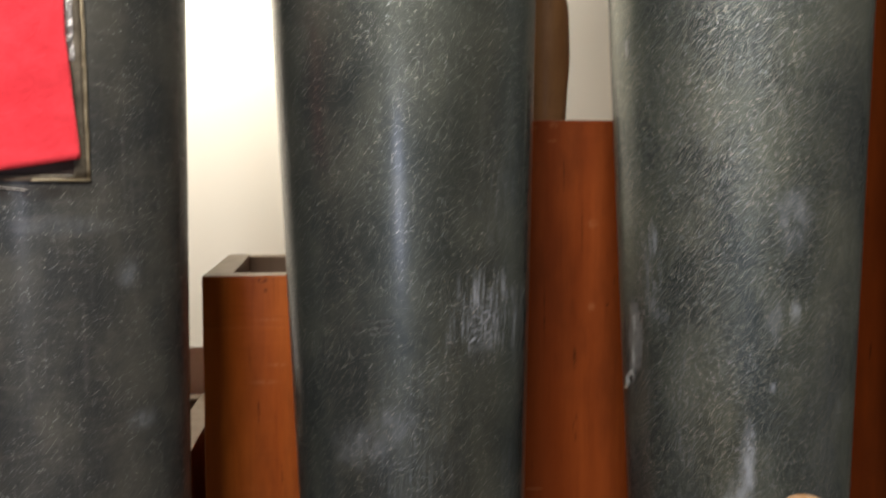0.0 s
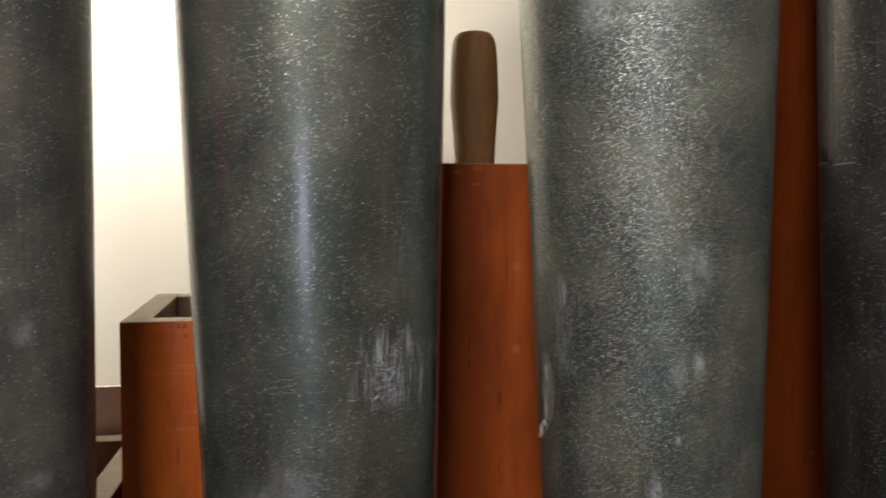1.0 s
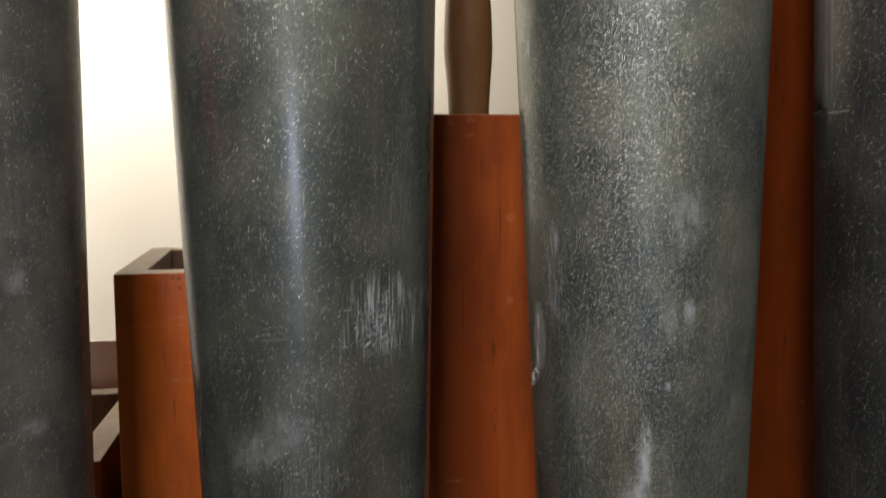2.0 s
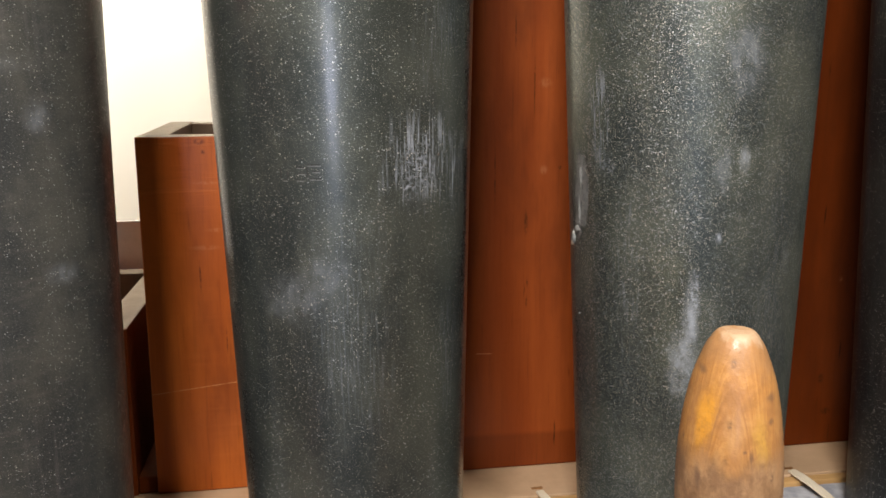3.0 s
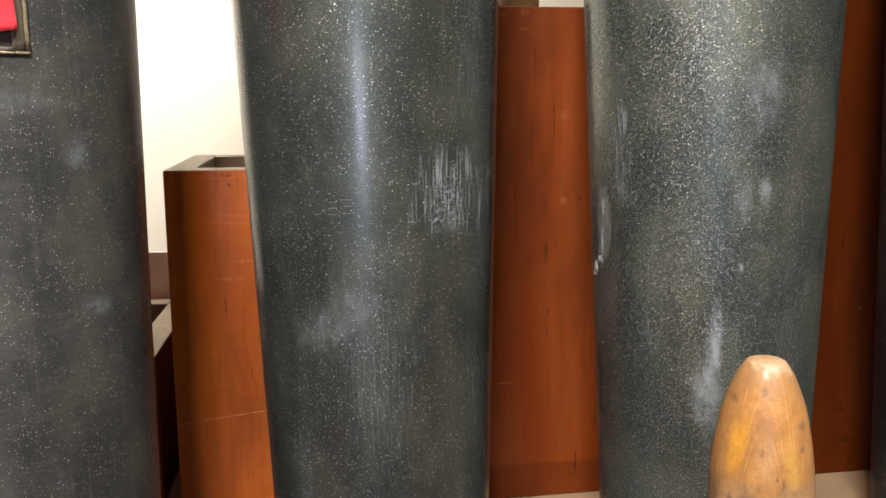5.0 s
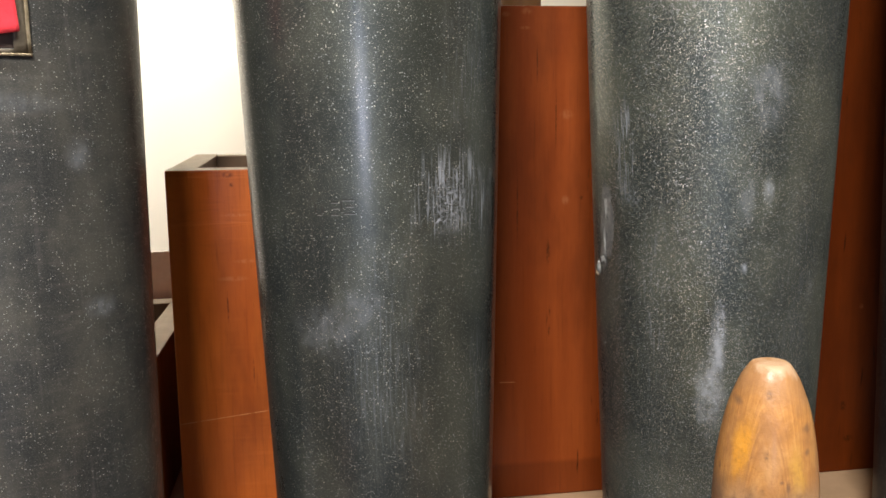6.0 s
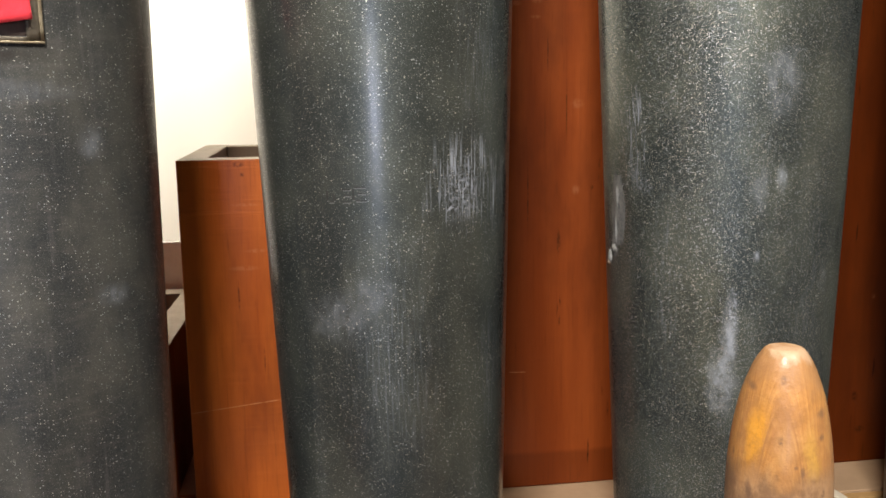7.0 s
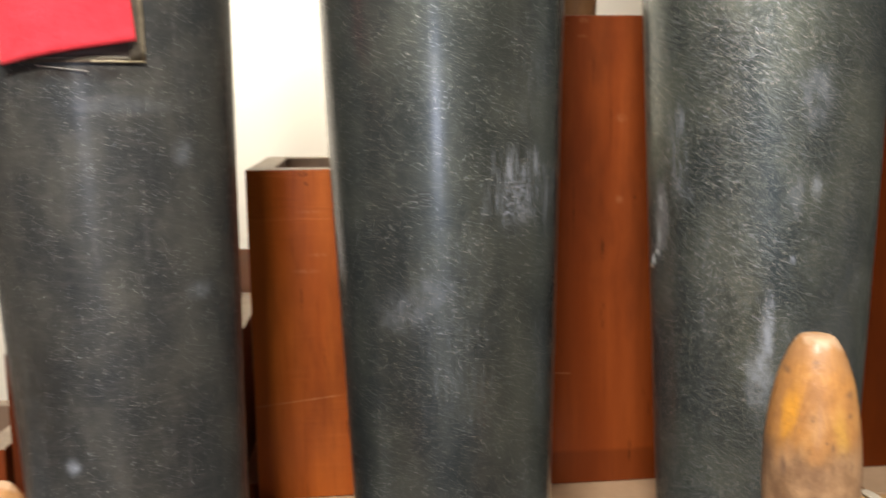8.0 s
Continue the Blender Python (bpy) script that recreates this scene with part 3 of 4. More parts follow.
def slab(x0, x1, y0, y1, z0, z1, bevel=0.0008, segments=2):
    bm = bmesh.new()
    bmesh.ops.create_cube(bm, size=1.0)
    for v in bm.verts:
        v.co = Vector(((x0 + x1) / 2 + v.co.x * (x1 - x0), (y0 + y1) / 2 + v.co.y * (y1 - y0), (z0 + z1) / 2 + v.co.z * (z1 - z0)))
    if bevel:
        bmesh.ops.bevel(bm, geom=list(bm.edges), offset=bevel, segments=segments, affect="EDGES", profile=0.6)
    return bm


def worn(bm, amount, scale=40.0):
    """Slightly uneven corners."""
    for v in bm.verts:
        v.co += noise.noise_vector(v.co * scale) * amount
    return bm


def board(x0, x1, y0, y1, z0, z1, cap, bevel=0.0012):
    """An upright board whose top end shows end grain (material 1); the face named by cap ('x+', 'x-', 'y+', 'y-') is bare inner wood (2)."""
    bm = worn(slab(x0, x1, y0, y1, z0, z1, bevel), 0.0003)
    bm.normal_update()
    axis = {"x": 0, "y": 1}[cap[0]]
    sign = 1 if cap[1] == "+" else -1
    for f in bm.faces:
        if f.normal.z > 0.5:
            f.material_index = 1
        elif f.normal[axis] * sign > 0.7:
            f.material_index = 2
    return bm


def lathe(profile, segments=48, wobble=0.0):
    """A turned solid: profile rows (radius, z) from bottom to top."""
    bm = bmesh.new()
    rings = []
    for r, z in profile:
        ring = []
        for i in range(segments):
            a = 2 * math.pi * i / segments
            k = r * (1 + wobble * noise.noise(Vector((math.cos(a) * 1.5, math.sin(a) * 1.5, z * 30))))
            ring.append(bm.verts.new((k * math.cos(a), k * math.sin(a), z)))
        rings.append(ring)
    for lo, hi in zip(rings, rings[1:]):
        for i in range(segments):
            j = (i + 1) % segments
            bm.faces.new((lo[i], lo[j], hi[j], hi[i]))
    bm.faces.new(list(reversed(rings[0])))
    bm.faces.new(rings[-1])
    return bm


def smooth_profile(rows, steps=6):
    """Catmull-Rom through the rows of (radius, z)."""
    out = []
    pts = [rows[0], *rows, rows[-1]]
    for i in range(1, len(pts) - 2):
        for s in range(steps):
            t = s / steps
            q = []
            for c in (0, 1):
                a, b, d, e = (pts[i + k][c] for k in (-1, 0, 1, 2))
                q.append(0.5 * (2 * b + (d - a) * t + (2 * a - 5 * b + 4 * d - e) * t * t + (3 * b - a - 3 * d + e) * t ** 3))
            out.append(tuple(q))
    out.append(rows[-1])
    return out


# ---- the room ----
tagged(part("floor", slab(-1.75, 2.35, -2.55, 1.60, -1.05, -1.0, 0), FLOOR_WOOD), "brown floorboards below the organ chest", "floor", kind="structure")
tagged(part("ceiling", slab(-1.75, 2.35, -2.55, 1.60, 1.95, 2.0, 0), CEILING_BOARDS), "plain pale boarded ceiling", "ceiling", kind="structure")
tagged(part("wall_north", slab(-1.75, 2.35, 1.45, 1.55, -1.0, 1.95, 0), CREAM), "cream painted wall behind the organ pipes", "wall", kind="structure")
tagged(part("wall_west", slab(-1.70, -1.60, -2.45, 1.45, -1.0, 1.95, 0), DIM_WALL), "dim brown side wall", "wall", kind="structure")
tagged(part("wall_east", slab(2.20, 2.30, -2.45, 1.45, -1.0, 1.95, 0), DIM_WALL), "dim brown side wall", "wall", kind="structure")


def wall_with_window():
    """The wall behind the camera: four blocks round a tall narrow window."""
    wx0, wx1, wz0, wz1 = -0.66, -0.28, -0.20, 0.44
    bm = bmesh.new()
    for x0, x1, z0, z1 in ((-1.75, wx0, -1.0, 1.95), (wx1, 2.35, -1.0, 1.95), (wx0, wx1, -1.0, wz0), (wx0, wx1, wz1, 1.95)):
        piece = slab(x0, x1, -2.55, -2.45, z0, z1, 0)
        me = bpy.data.meshes.new("piece")
        piece.to_mesh(me)
        piece.free()
        bm.from_mesh(me)
        bpy.data.meshes.remove(me)
    return part("wall_south", bm, DIM_WALL)


tagged(wall_with_window(), "dim brown wall with a tall narrow window opening", "wall", kind="structure")

# ---- what the pipes stand on ----
chest = thing("organ_chest", (0.3, 0.55, -1.0), "plain brown wooden chest that carries the organ pipes", "organ chest")
part("chest_body", slab(-0.9, 0.9, -0.125, 0.40, 0.0, 0.966, 0.003), INNER_WOOD, chest)
part("chest_step", slab(-0.9, 0.9, -0.35, -0.127, 0.0, 0.70, 0.003), INNER_WOOD, chest)

rack = thing("rack_board", (0.3, 0.40, -0.034), "flat board with a mottled grey covering on the organ chest", "board")
part("board_panel", slab(-0.88, 0.88, 0.027, 0.1975, 0.0, 0.029, 0.001), GREY_PAPER, rack)

ledge = thing("ledge_beam", (0.3, 0.66, -0.034), "pale pinkish wooden beam under the wooden pipes", "beam")
part("beam", slab(-0.88, 0.88, -0.052, 0.278, 0.0, 0.034, 0.0012), LEDGE_PALE, ledge)
part("edge_strip", slab(-0.88, 0.88, -0.062, -0.0525, 0.0, 0.0325, 0.0012), YELLOW_WOOD, ledge, "raw yellow wooden edge strip")

rail = thing("rear_rail", (0.16, 0.925, -0.02), "pale lilac-grey painted board behind the wooden pipes", "board")
part("rail_panel", slab(-0.38, 0.50, -0.010, -0.004, 0.0, 0.199, 0.0008), LILAC, rail)
part("rail_foot", slab(-0.38, 0.50, -0.012, 0.014, -0.014, -0.0005, 0.001), LILAC, rail)


# ---- wooden pipes ----
def wooden_pipe(x0, x1, y0, y1, top, front, side, material, label, rise=0.0):
    """A square wooden organ pipe of four boards, open at the top."""
    ob = thing("wooden_organ_pipe", ((x0 + x1) / 2, (y0 + y1) / 2, 0.0), label, "organ pipe", "row of wooden organ pipes")
    hx, hy = (x1 - x0) / 2, (y1 - y0) / 2
    mats = [material, END_GRAIN, INNER_WOOD]
    parts = (("front_board", board(-hx, hx, -hy, -hy + front, 0.0005, top, "y+"), ),
             ("back_board", board(-hx + side + 0.0002, hx - side - 0.0002, hy - front, hy, 0.0005, top - 0.0006, "y-"), ),
             ("side_board", board(-hx + 0.0003, -hx + side, -hy + front + 0.0002, hy, 0.0005, top - 0.0002, "x+"), ),
             ("side_board", board(hx - side, hx - 0.0003, -hy + front + 0.0002, hy, 0.0005, top - 0.0002, "x-"), ))
    for name, bm in parts:
        # world-sized material coordinates: the meshes are kept in the world's axes
        for v in bm.verts:
            v.co += Vector(ob.location)
            if v.co.z > top * 0.8:
                v.co.z += rise * (v.co.y - y0)  # the top is cut a little out of level
        p = part(name, bm, mats, ob)
        p.location = -Vector(ob.location)
    part("floor_block", slab(-hx + side + 0.001, hx - side - 0.001, -hy + front + 0.001, hy - front - 0.001, 0.0005, 0.03, 0.0), INNER_WOOD, ob)
    return ob


wooden_pipe(-0.345, -0.173, 0.66, 0.80, 0.055, 0.018, 0.020, RED_WOOD_B, "short open reddish-brown wooden organ pipe on the pale beam")
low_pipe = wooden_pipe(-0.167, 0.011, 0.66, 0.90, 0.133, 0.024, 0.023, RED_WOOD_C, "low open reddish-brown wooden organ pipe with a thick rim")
wooden_pipe(0.0255, 0.170, 0.66, 0.835, 0.274, 0.020, 0.021, RED_WOOD, "open orange-brown varnished wooden organ pipe with a grey rim", 0.036)
wooden_pipe(0.247, 0.387, 0.66, 0.86, 0.393, 0.020, 0.018, RED_WOOD_B, "tall stopped orange-brown wooden organ pipe with scratches")
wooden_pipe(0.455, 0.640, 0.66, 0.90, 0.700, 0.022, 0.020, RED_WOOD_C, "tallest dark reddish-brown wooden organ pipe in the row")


# a dark strip, added between the low pipe and its neighbour to stand for the gap's shade
part("gap_shade_strip", slab(0.0893, 0.1030, -0.117, 0.05, 0.0006, 0.014, 0.001), RED_WOOD_C, low_pipe)


def stopper(at, half, depth, profile, plug, material, label, group, wobble=0.02, lean=(0, 0)):
    """A pipe stopper: a plug in the pipe's mouth and a turned handle."""
    ob = thing("pipe_stopper", at, label, "stopper", group)
    part("plug", slab(-half[0], half[0], -half[1], half[1], -plug - depth, -plug, 0.001), INNER_WOOD, ob)
    h = part("handle", lathe(smooth_profile(profile), 56, wobble), material, ob, smooth=True)
    h.rotation_euler = (radians(lean[0]), radians(lean[1]), 0)
    return ob


stopper((0.3165, 0.76, 0.517), (0.0505, 0.0785), 0.05,
        [(0.0172, -0.140), (0.0178, -0.122), (0.0196, -0.090), (0.0216, -0.062), (0.0213, -0.036), (0.0204, -0.018), (0.0192, -0.0085), (0.0171, -0.0036), (0.0148, -0.0010), (0.0125, 0.0)],
        0.139, HANDLE_DARK, "dull dark brown turned handle of a pipe stopper", "pipe stoppers")

KNOB_ROWS = [(0.0157, -0.136), (0.0166, -0.115), (0.0181, -0.085), (0.0188, -0.062), (0.0187, -0.048), (0.0179, -0.037), (0.0163, -0.0265), (0.0141, -0.0165), (0.0106, -0.0068), (0.0084, -0.0028), (0.0071, -0.0010), (0.0061, -0.0002), (0.0052, 0.0)]


def front_pipe(x, y, top, label, turn):
    """A small stopped wooden pipe before the metal ones; only its golden handle reaches up."""
    ob = thing("front_wooden_pipe", (x, y, -0.2995), "small stopped wooden pipe in front of the metal pipes", "organ pipe", "front wooden pipes")
    h = top - 0.136 + 0.2995
    for name, b in (("front_board", (-0.040, 0.040, -0.036, -0.027)), ("back_board", (-0.040, 0.040, 0.027, 0.036)), ("side_board", (-0.040, -0.031, -0.0268, 0.0268)), ("side_board", (0.031, 0.040, -0.0268, 0.0268))):
        part(name, slab(*b, 0.0005, h, 0.001), RED_WOOD_B, ob)
    s = stopper((x, y, top), (0.0305, 0.0263), 0.03, KNOB_ROWS, 0.135, KNOB, label, "pipe stoppers", 0.035)
    s.rotation_euler.z = turn


front_pipe(0.2942, 0.290, 0.2186, "golden brown worn bullet-shaped wooden stopper handle", -0.52)
front_pipe(-0.024, 0.290, 0.1735, "golden brown wooden stopper handle beside the slotted pipe", 2.1)


# ---- metal resonators ----
def skin(spec, ang, z, out=0.0):
    """A point on a pipe's skin, from the angle off its front and the height."""
    cx, cy, r0, lean, flare = spec
    r = r0 + flare * (z - 0.25) + out
    a = radians(ang)
    return Vector((cx + lean * (z - 0.25) + r * math.sin(a), cy - r * math.cos(a), z))


def skin_patch(spec, rows, cols, edge):
    """A curved sheet on a pipe: edge(s, t) gives angle, height and lift for s across and t up."""
    bm = bmesh.new()
    grid = [[bm.verts.new(skin(spec, *edge(i / cols, j / rows))) for i in range(cols + 1)] for j in range(rows + 1)]
    for j in range(rows):
        for i in range(cols):
            bm.faces.new((grid[j][i], grid[j][i + 1], grid[j + 1][i + 1], grid[j + 1][i]))
    return bm


def thick(ob, t, offset=1.0):
    m = ob.modifiers.new("thickness", "SOLIDIFY")
    m.thickness, m.offset = t, offset
    return ob


BASE = -0.0046


def resonator(spec, material, label, top, slot=None, edge_metal=None):
    """A conical zinc resonator, flaring upwards, on the rack board. slot: (middle angle, half angle, bottom, top)."""
    ob = thing("metal_organ_pipe", (spec[0] - spec[3] * 0.27, spec[1], BASE), label, "organ pipe", "row of metal organ pipes")
    angles = [-180 + 360 * i / 120 for i in range(121)]
    zs = [BASE + (top - BASE) * i / 40 for i in range(41)]
    if slot:
        mid, half, lo, hi = slot
        angles = sorted({*(round(a, 3) for a in angles if min(abs(a - mid - half), abs(a - mid + half)) > 1.6), mid - half, mid + half, mid - half - 0.7, mid + half + 0.7})
        zs = sorted({*(z for z in zs if min(abs(z - lo), abs(z - hi)) > 0.004), lo, hi, lo - 0.0009, hi + 0.0009})
    bm = bmesh.new()
    layer = bm.loops.layers.uv.new("UVMap")
    ring = [[bm.verts.new(skin(spec, a, z)) for a in angles[:-1]] for z in zs]
    n = len(angles) - 1
    for j in range(len(zs) - 1):
        for i in range(n):
            am, zm = (angles[i] + angles[i + 1]) / 2, (zs[j] + zs[j + 1]) / 2
            if slot and abs(am - slot[0]) < slot[1] and slot[2] < zm < slot[3]:
                continue
            k = (i + 1) % n
            f = bm.faces.new((ring[j][i], ring[j][k], ring[j + 1][k], ring[j + 1][i]))
            f.smooth = True
            for loop, (a, z) in zip(f.loops, ((angles[i], zs[j]), (angles[i + 1], zs[j]), (angles[i + 1], zs[j + 1]), (angles[i], zs[j + 1]))):
                loop[layer].uv = (radians(a) * 0.0715, z)
    body = part("pipe_body", bm, material, ob)
    body.location = -Vector(ob.location)
    thick(body, 0.0014, -1.0)

    def on(name, bm, mat, lab="", t=0.0, smooth=True, stuck=False):
        """A part on the pipe; stuck: one that belongs to the pipe's skin."""
        p = part(name, bm, mat, body if stuck else ob, lab, smooth)
        if not stuck:
            p.location = -Vector(ob.location)
        return thick(p, t, 1.0) if t else p

    if slot:
        mid, half, lo, hi = slot
        wide, lip = 4.6, 1.3
        rim = edge_metal or LIP
        web = SOLDER if rim is LIP else rim
        dz = math.radians(wide) * 0.0715
        for name, a0, a1, z0, z1, lift, mat in (
            ("slot_flange", mid + half - wide * 0.45, mid + half + wide * 0.55, lo - dz * 0.4, hi, 0.0003, web),
            ("slot_flange", mid - half - wide * 0.55, mid - half + wide * 0.45, lo - dz * 0.4, hi, 0.0003, web),
            ("slot_flange", mid - half + wide * 0.46, mid + half - wide * 0.46, lo - dz * 0.4, lo - dz * 0.08, 0.0003, web),
            ("slot_lip", mid + half + wide * 0.55, mid + half + wide * 0.55 + lip, lo - dz * 0.4, hi, 0.0, rim),
            ("slot_lip", mid - half - wide * 0.55 - lip, mid - half - wide * 0.55, lo - dz * 0.4, hi, 0.0, rim),
            ("slot_lip", mid - half - wide * 0.55 - lip, mid + half * 0.35, lo - dz * 0.4 - 0.0012, lo - dz * 0.4 - 0.0001, 0.0, RUST_LIP if rim is LIP else rim),
            ("slot_lip", mid + half * 0.35 + 0.05, mid + half + wide * 0.55 + lip, lo - dz * 0.4 - 0.0013, lo - dz * 0.4 - 0.0001, 0.0, rim)):
            def edge(s, t, a0=a0, a1=a1, z0=z0, z1=z1, lift=lift):
                a, z = a0 + (a1 - a0) * s, z0 + (z1 - z0) * t
                k = noise.noise(Vector((a * 0.2, z * 90, 3.0)))
                return a + 0.25 * k, z + 0.0002 * k, lift + 0.0001 * k
            on(name, skin_patch(spec, 30 if z1 - z0 > 0.05 else 3, 4 if a1 - a0 < 10 else 30, edge), mat, "worn bright edge" if lift == 0.0 else "", (0.0016 if rim is LIP else 0.0004) if lift == 0.0 else (0.0009 if rim is LIP else 0.0003))
    return ob, on


PIPE_A = (-0.0348, 0.5216, 0.0722, -0.0188, 0.0274)
PIPE_B = (0.1685, 0.5071, 0.0704, -0.0097, 0.0324)
PIPE_C = (0.3765, 0.5124, 0.0708, -0.0088, 0.0356)
PIPE_D = (0.5967, 0.5299, 0.0712, 0.0054, 0.0280)
pipe_a, on_a = resonator(PIPE_A, STAIN_A, "dark grey spangled zinc organ pipe with a framed slot", 1.06, (0.5, 26.0, 0.3435, 0.52))
pipe_b, on_b = resonator(PIPE_B, STAIN_B, "dark grey spangled zinc organ pipe with a scratched patch", 1.02)
pipe_c, on_c = resonator(PIPE_C, STAIN_C, "dark grey spangled zinc organ pipe with glue residue", 0.98)
pipe_d, on_d = resonator(PIPE_D, STAIN_D, "dark grey spangled zinc organ pipe, slot turned sideways", 0.94, (-124.0, 26.0, 0.388, 0.54), DARK_RIM)
# dark sheet added for the shade inside the slot; it keeps the outline whole
on_d("slot_tongue", skin_patch(PIPE_D, 12, 24, lambda s, t: (-148 + 49 * s, 0.3885 + 0.150 * t, -0.0007)), RECESS_SHADE, "dark metal tongue in the slot", 0.0006)
on_d("score_line", skin_patch(PIPE_D, 1, 16, lambda s, t: (-100 + 21 * s, 0.3846 + 0.0007 * t + 0.0006 * s, 0.0002)), PALE_LINE, "bright line scored in the zinc", stuck=True)


# ---- small things ----
def felt_edge(s, t):
    low = -25.5 + 52.0 * s
    high = -26.5 + 49.6 * s
    k = min(1.0, t / 0.45)
    z0 = 0.3386 + 0.0125 * s
    z = z0 + (0.500 - z0) * t
    ripple = noise.noise(Vector((s * 3.0, t * 4.0, 1.0))) * 0.0012 + noise.noise(Vector((s * 9.0, t * 12.0, 5.0))) * 0.0004
    return low + (high - low) * k + 0.5 * noise.noise(Vector((s * 2.0, t * 7.0, 9.0))), z, 0.0026 + 0.0022 * (1 - t) * (1 - abs(2 * s - 1) * 0.5) + ripple


felt = tagged(part("felt_flap", skin_patch(PIPE_A, 48, 40, felt_edge), FELT, None, "", True),
              "bright red felt flap hanging over the pipe's slot", "felt")
thick(felt, 0.0016)


def foil_edge(s, t):
    j = noise.noise(Vector((s * 4.0, t * 9.0, 2.0)))
    return 23.6 + 2.6 * s + 0.9 * j, 0.400 + 0.060 * t, 0.0012 + 0.0012 * noise.noise(Vector((s * 5.0, t * 16.0, 7.0)))


on_a("slot_tongue", skin_patch(PIPE_A, 10, 24, lambda s, t: (-25.6 + 52.2 * s, 0.3415 + 0.050 * t, -0.0016 - 0.004 * t)), TONGUE, "dull brown metal tongue inside the slot", 0.0008)
on_a("foil_scrap", skin_patch(PIPE_A, 40, 8, foil_edge), FOIL, "crumpled grey foil scrap", 0.0004, False)


def wire(name, points, radius, material, parent=None):
    cu = bpy.data.curves.new(name, "CURVE")
    cu.dimensions, cu.bevel_depth, cu.bevel_resolution = "3D", radius, 2
    sp = cu.splines.new("POLY")
    sp.points.add(len(points) - 1)
    for p, q in zip(sp.points, points):
        p.co = (*q, 1)
    cu.materials.append(material)
    ob = new(name, cu)
    if parent:
        ob.parent = parent
        ob.location = -Vector(parent.location)
    return ob


wire("burr", [skin(PIPE_A, -12 + 20 * i / 8, 0.3385 - 0.0032 * i / 8, 0.0006 + 0.001 * (i / 8) ** 2) for i in range(9)], 0.0003, BURR, pipe_a)

# a dried run of glue on the side of one pipe: a thin smear with thicker lumps
def lump(mid, z, wide, tall, high, seed):
    """A round-edged lump: angle, height, half width in degrees, half height, thickness."""
    def edge(s, t):
        a = 2 * math.pi * s
        k = t * (1 + 0.45 * noise.noise(Vector((math.cos(a) * 1.3, math.sin(a) * 1.3, seed))) + 0.2 * noise.noise(Vector((math.cos(a) * 4, math.sin(a) * 4, seed))))
        lift = high * (1 - t ** 3) * (0.75 + 0.5 * noise.noise(Vector((k * math.cos(a) * 4, k * math.sin(a) * 4, seed + 3)))) + 0.00012
        return mid + wide * k * math.cos(a), z + tall * k * math.sin(a), lift
    return skin_patch(PIPE_C, 7, 28, edge)


for mid, z, wide, tall, high, seed, mat, lab in (
        (-81.0, 0.246, 7.0, 0.022, 0.0003, 1.0, SMEAR, "thin grey glue smear"), (-84.5, 0.226, 4.0, 0.011, 0.0004, 2.0, SMEAR, "thin grey glue smear"),
        (-86.0, 0.2215, 3.2, 0.0028, 0.0012, 4.0, RESIDUE, "whitish glue lump"), (-92.0, 0.2155, 2.4, 0.0042, 0.0016, 5.0, RESIDUE, "whitish glue lump"),
        (-83.0, 0.2330, 1.4, 0.0095, 0.0007, 6.0, RESIDUE, "whitish glue lump"), (-81.0, 0.2540, 1.5, 0.0080, 0.0007, 7.0, RESIDUE, "whitish glue lump"), (-93.5, 0.2120, 1.4, 0.0022, 0.0016, 9.0, SPLINT, "white glue crumb"), (-86.0, 0.1690, 0.6, 0.0009, 0.0006, 11.0, RESIDUE, "whitish glue crumb"), (-80.0, 0.4200, 1.1, 0.0065, 0.0006, 12.0, RESIDUE, "whitish glue lump")):
    on_c("glue_residue", lump(mid, z, wide, tall, high, seed), mat, lab, stuck=True)

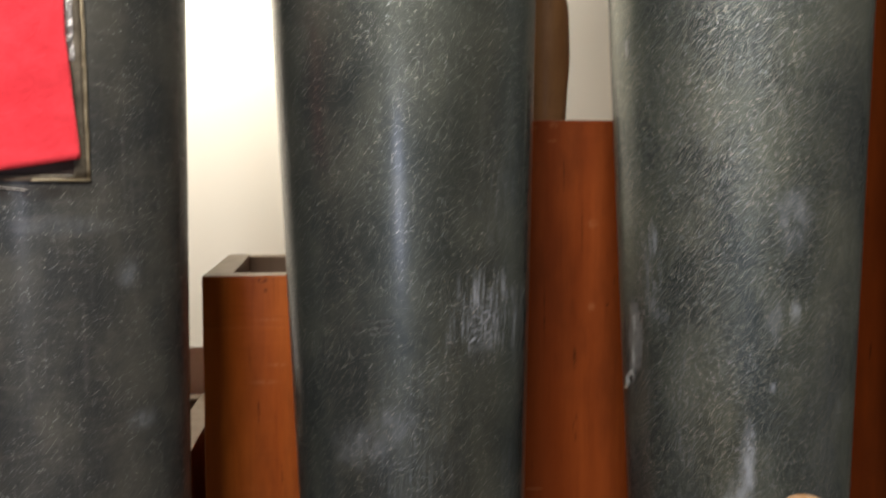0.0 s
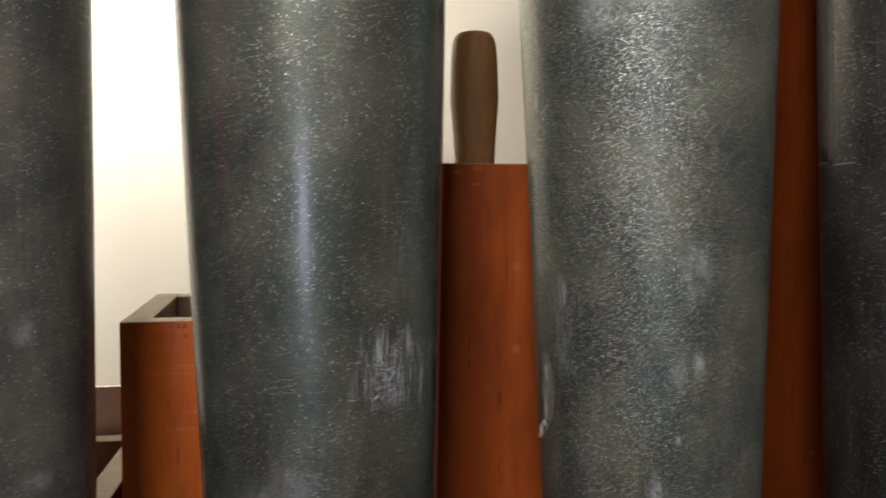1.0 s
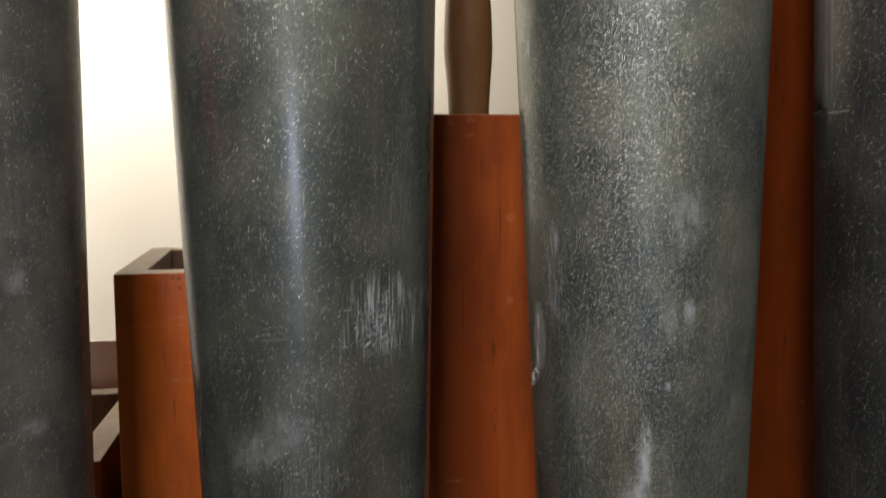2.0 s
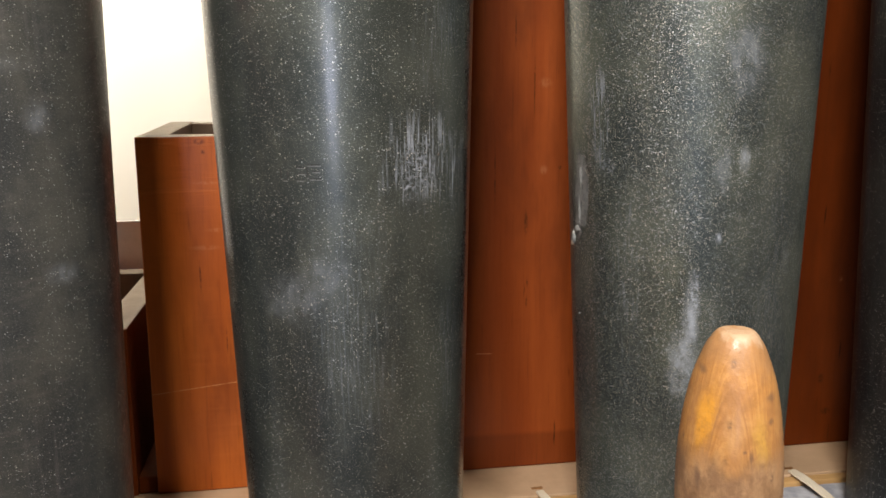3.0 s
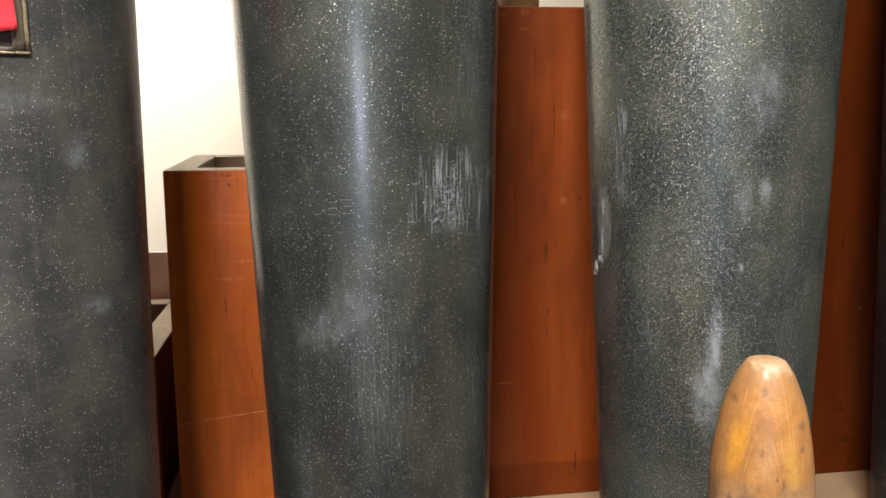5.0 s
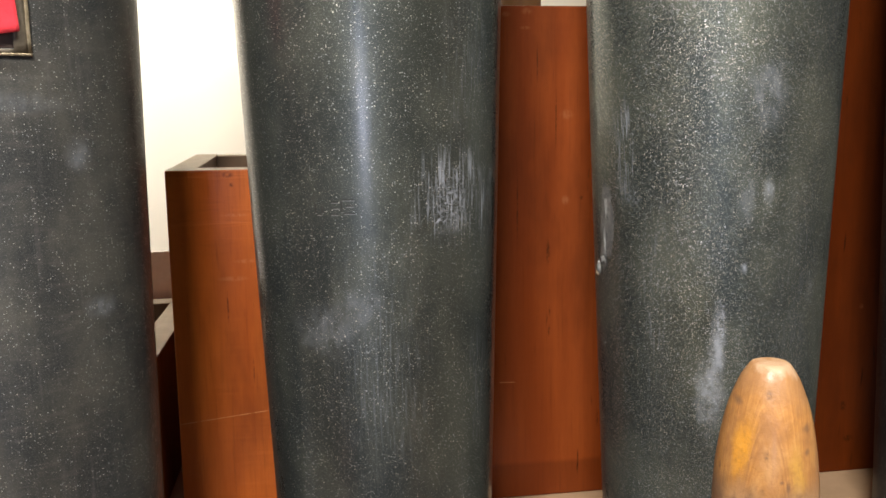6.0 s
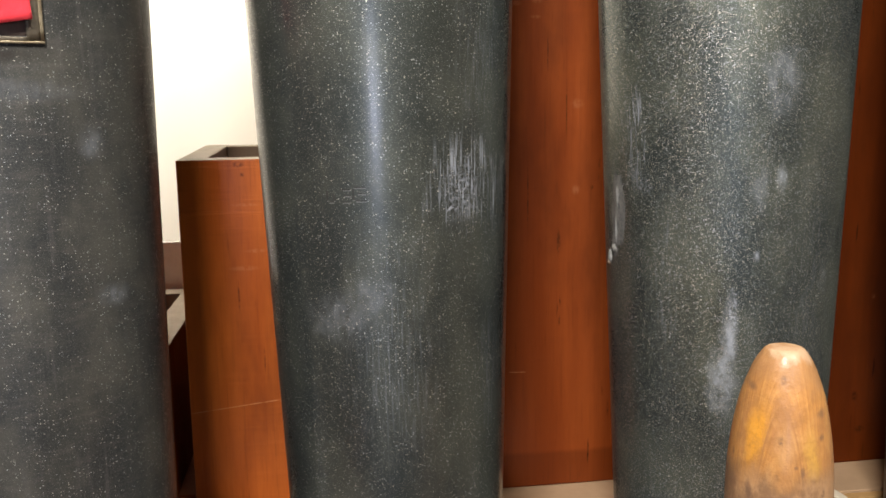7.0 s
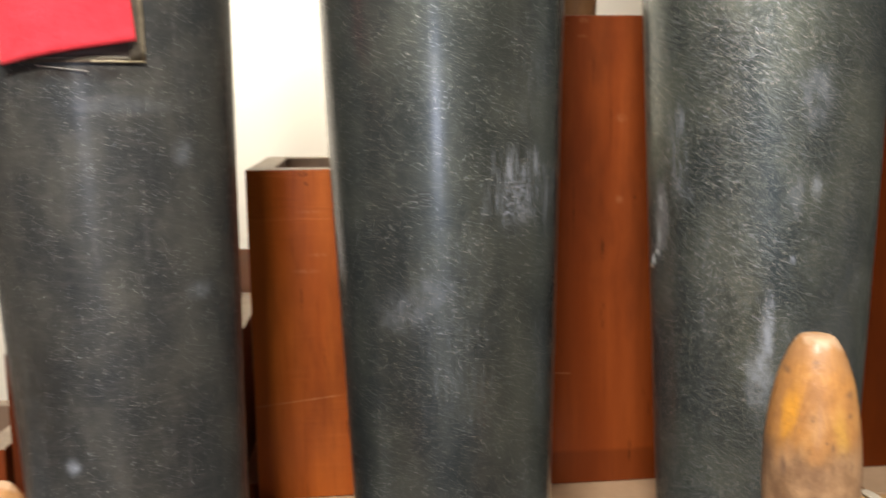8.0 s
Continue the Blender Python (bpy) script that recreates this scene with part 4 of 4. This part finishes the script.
# stamped marks, worn past reading: short plain bars, dark for the dents' shade, pale for their highlight
for a0, a1, z0, z1 in ((-29.6, -28.9, 0.2615, 0.2665), (-28.8, -26.6, 0.2605, 0.2612), (-26.5, -25.8, 0.2615, 0.2650), (-22.4, -19.2, 0.2668, 0.2675), (-22.0, -19.0, 0.2638, 0.2644), (-22.6, -19.6, 0.2606, 0.2612),
                       (-17.6, -12.6, 0.2680, 0.2687), (-18.2, -17.6, 0.2620, 0.2675), (-16.0, -12.8, 0.2648, 0.2655), (-17.0, -12.4, 0.2612, 0.2618)):
    on_b("stamped_bar", skin_patch(PIPE_B, 1, 3, lambda s, t, a0=a0, a1=a1, z0=z0, z1=z1: (a0 + (a1 - a0) * s, z0 + (z1 - z0) * t, 0.00015)), RECESS_SHADE, "worn stamped mark", stuck=True)
    on_b("stamped_ridge", skin_patch(PIPE_B, 1, 3, lambda s, t, a0=a0, a1=a1, z0=z0, z1=z1: (a0 + 0.2 + (a1 - a0) * s, z0 - 0.0005 + 0.00045 * t, 0.0002)), PALE_LINE, "raised edge of a stamped mark", stuck=True)


def splint(a, b, wide, label):
    """A split sliver of pale wood lying over the beam's edge."""
    a, b = Vector(a), Vector(b)
    ob = thing("wood_sliver", a, label, "sliver", "pale wood slivers")
    along = b - a
    side = along.cross(Vector((0, 0, 1))).normalized()
    up = side.cross(along).normalized()
    bm = bmesh.new()
    rows = []
    for i in range(13):
        t = i / 12
        w = wide * (0.55 + 0.45 * math.sin(math.pi * min(1, t * 0.8 + 0.25))) * (1 + 0.15 * noise.noise(Vector((t * 5, 0, wide * 900))))
        c = along * t + up * 0.002 * math.sin(math.pi * t)
        rows.append([bm.verts.new(c + side * s * w + up * u) for s, u in ((-0.5, 0.0), (0.5, 0.0), (0.42, 0.0014), (-0.42, 0.0016))])
    for lo, hi in zip(rows, rows[1:]):
        for i in range(4):
            j = (i + 1) % 4
            bm.faces.new((lo[i], lo[j], hi[j], hi[i]))
    bm.faces.new(list(reversed(rows[0])))
    bm.faces.new(rows[-1])
    bmesh.ops.recalc_face_normals(bm, faces=list(bm.faces))
    part("sliver", bm, SPLINT, ob)
    return ob


splint((0.526, 0.612, 0.0005), (0.531, 0.548, -0.0042), 0.0085, "pale split wooden sliver hanging over the beam's edge")
splint((0.3155, 0.612, 0.0005), (0.322, 0.552, -0.0042), 0.0075, "short pale wooden sliver over the beam's edge")
for x, y in ((0.3155, 0.6195), (0.526, 0.6185)):
    tagged(part("nail_hole_plug", worn(slab(x - 0.0045, x + 0.0045, y - 0.0016, y + 0.0016, 0.0, 0.0007, 0.0006), 0.0004, 300), HANDLE_DARK), "small dark brown stub in the beam's top", "stub", "dark stubs")
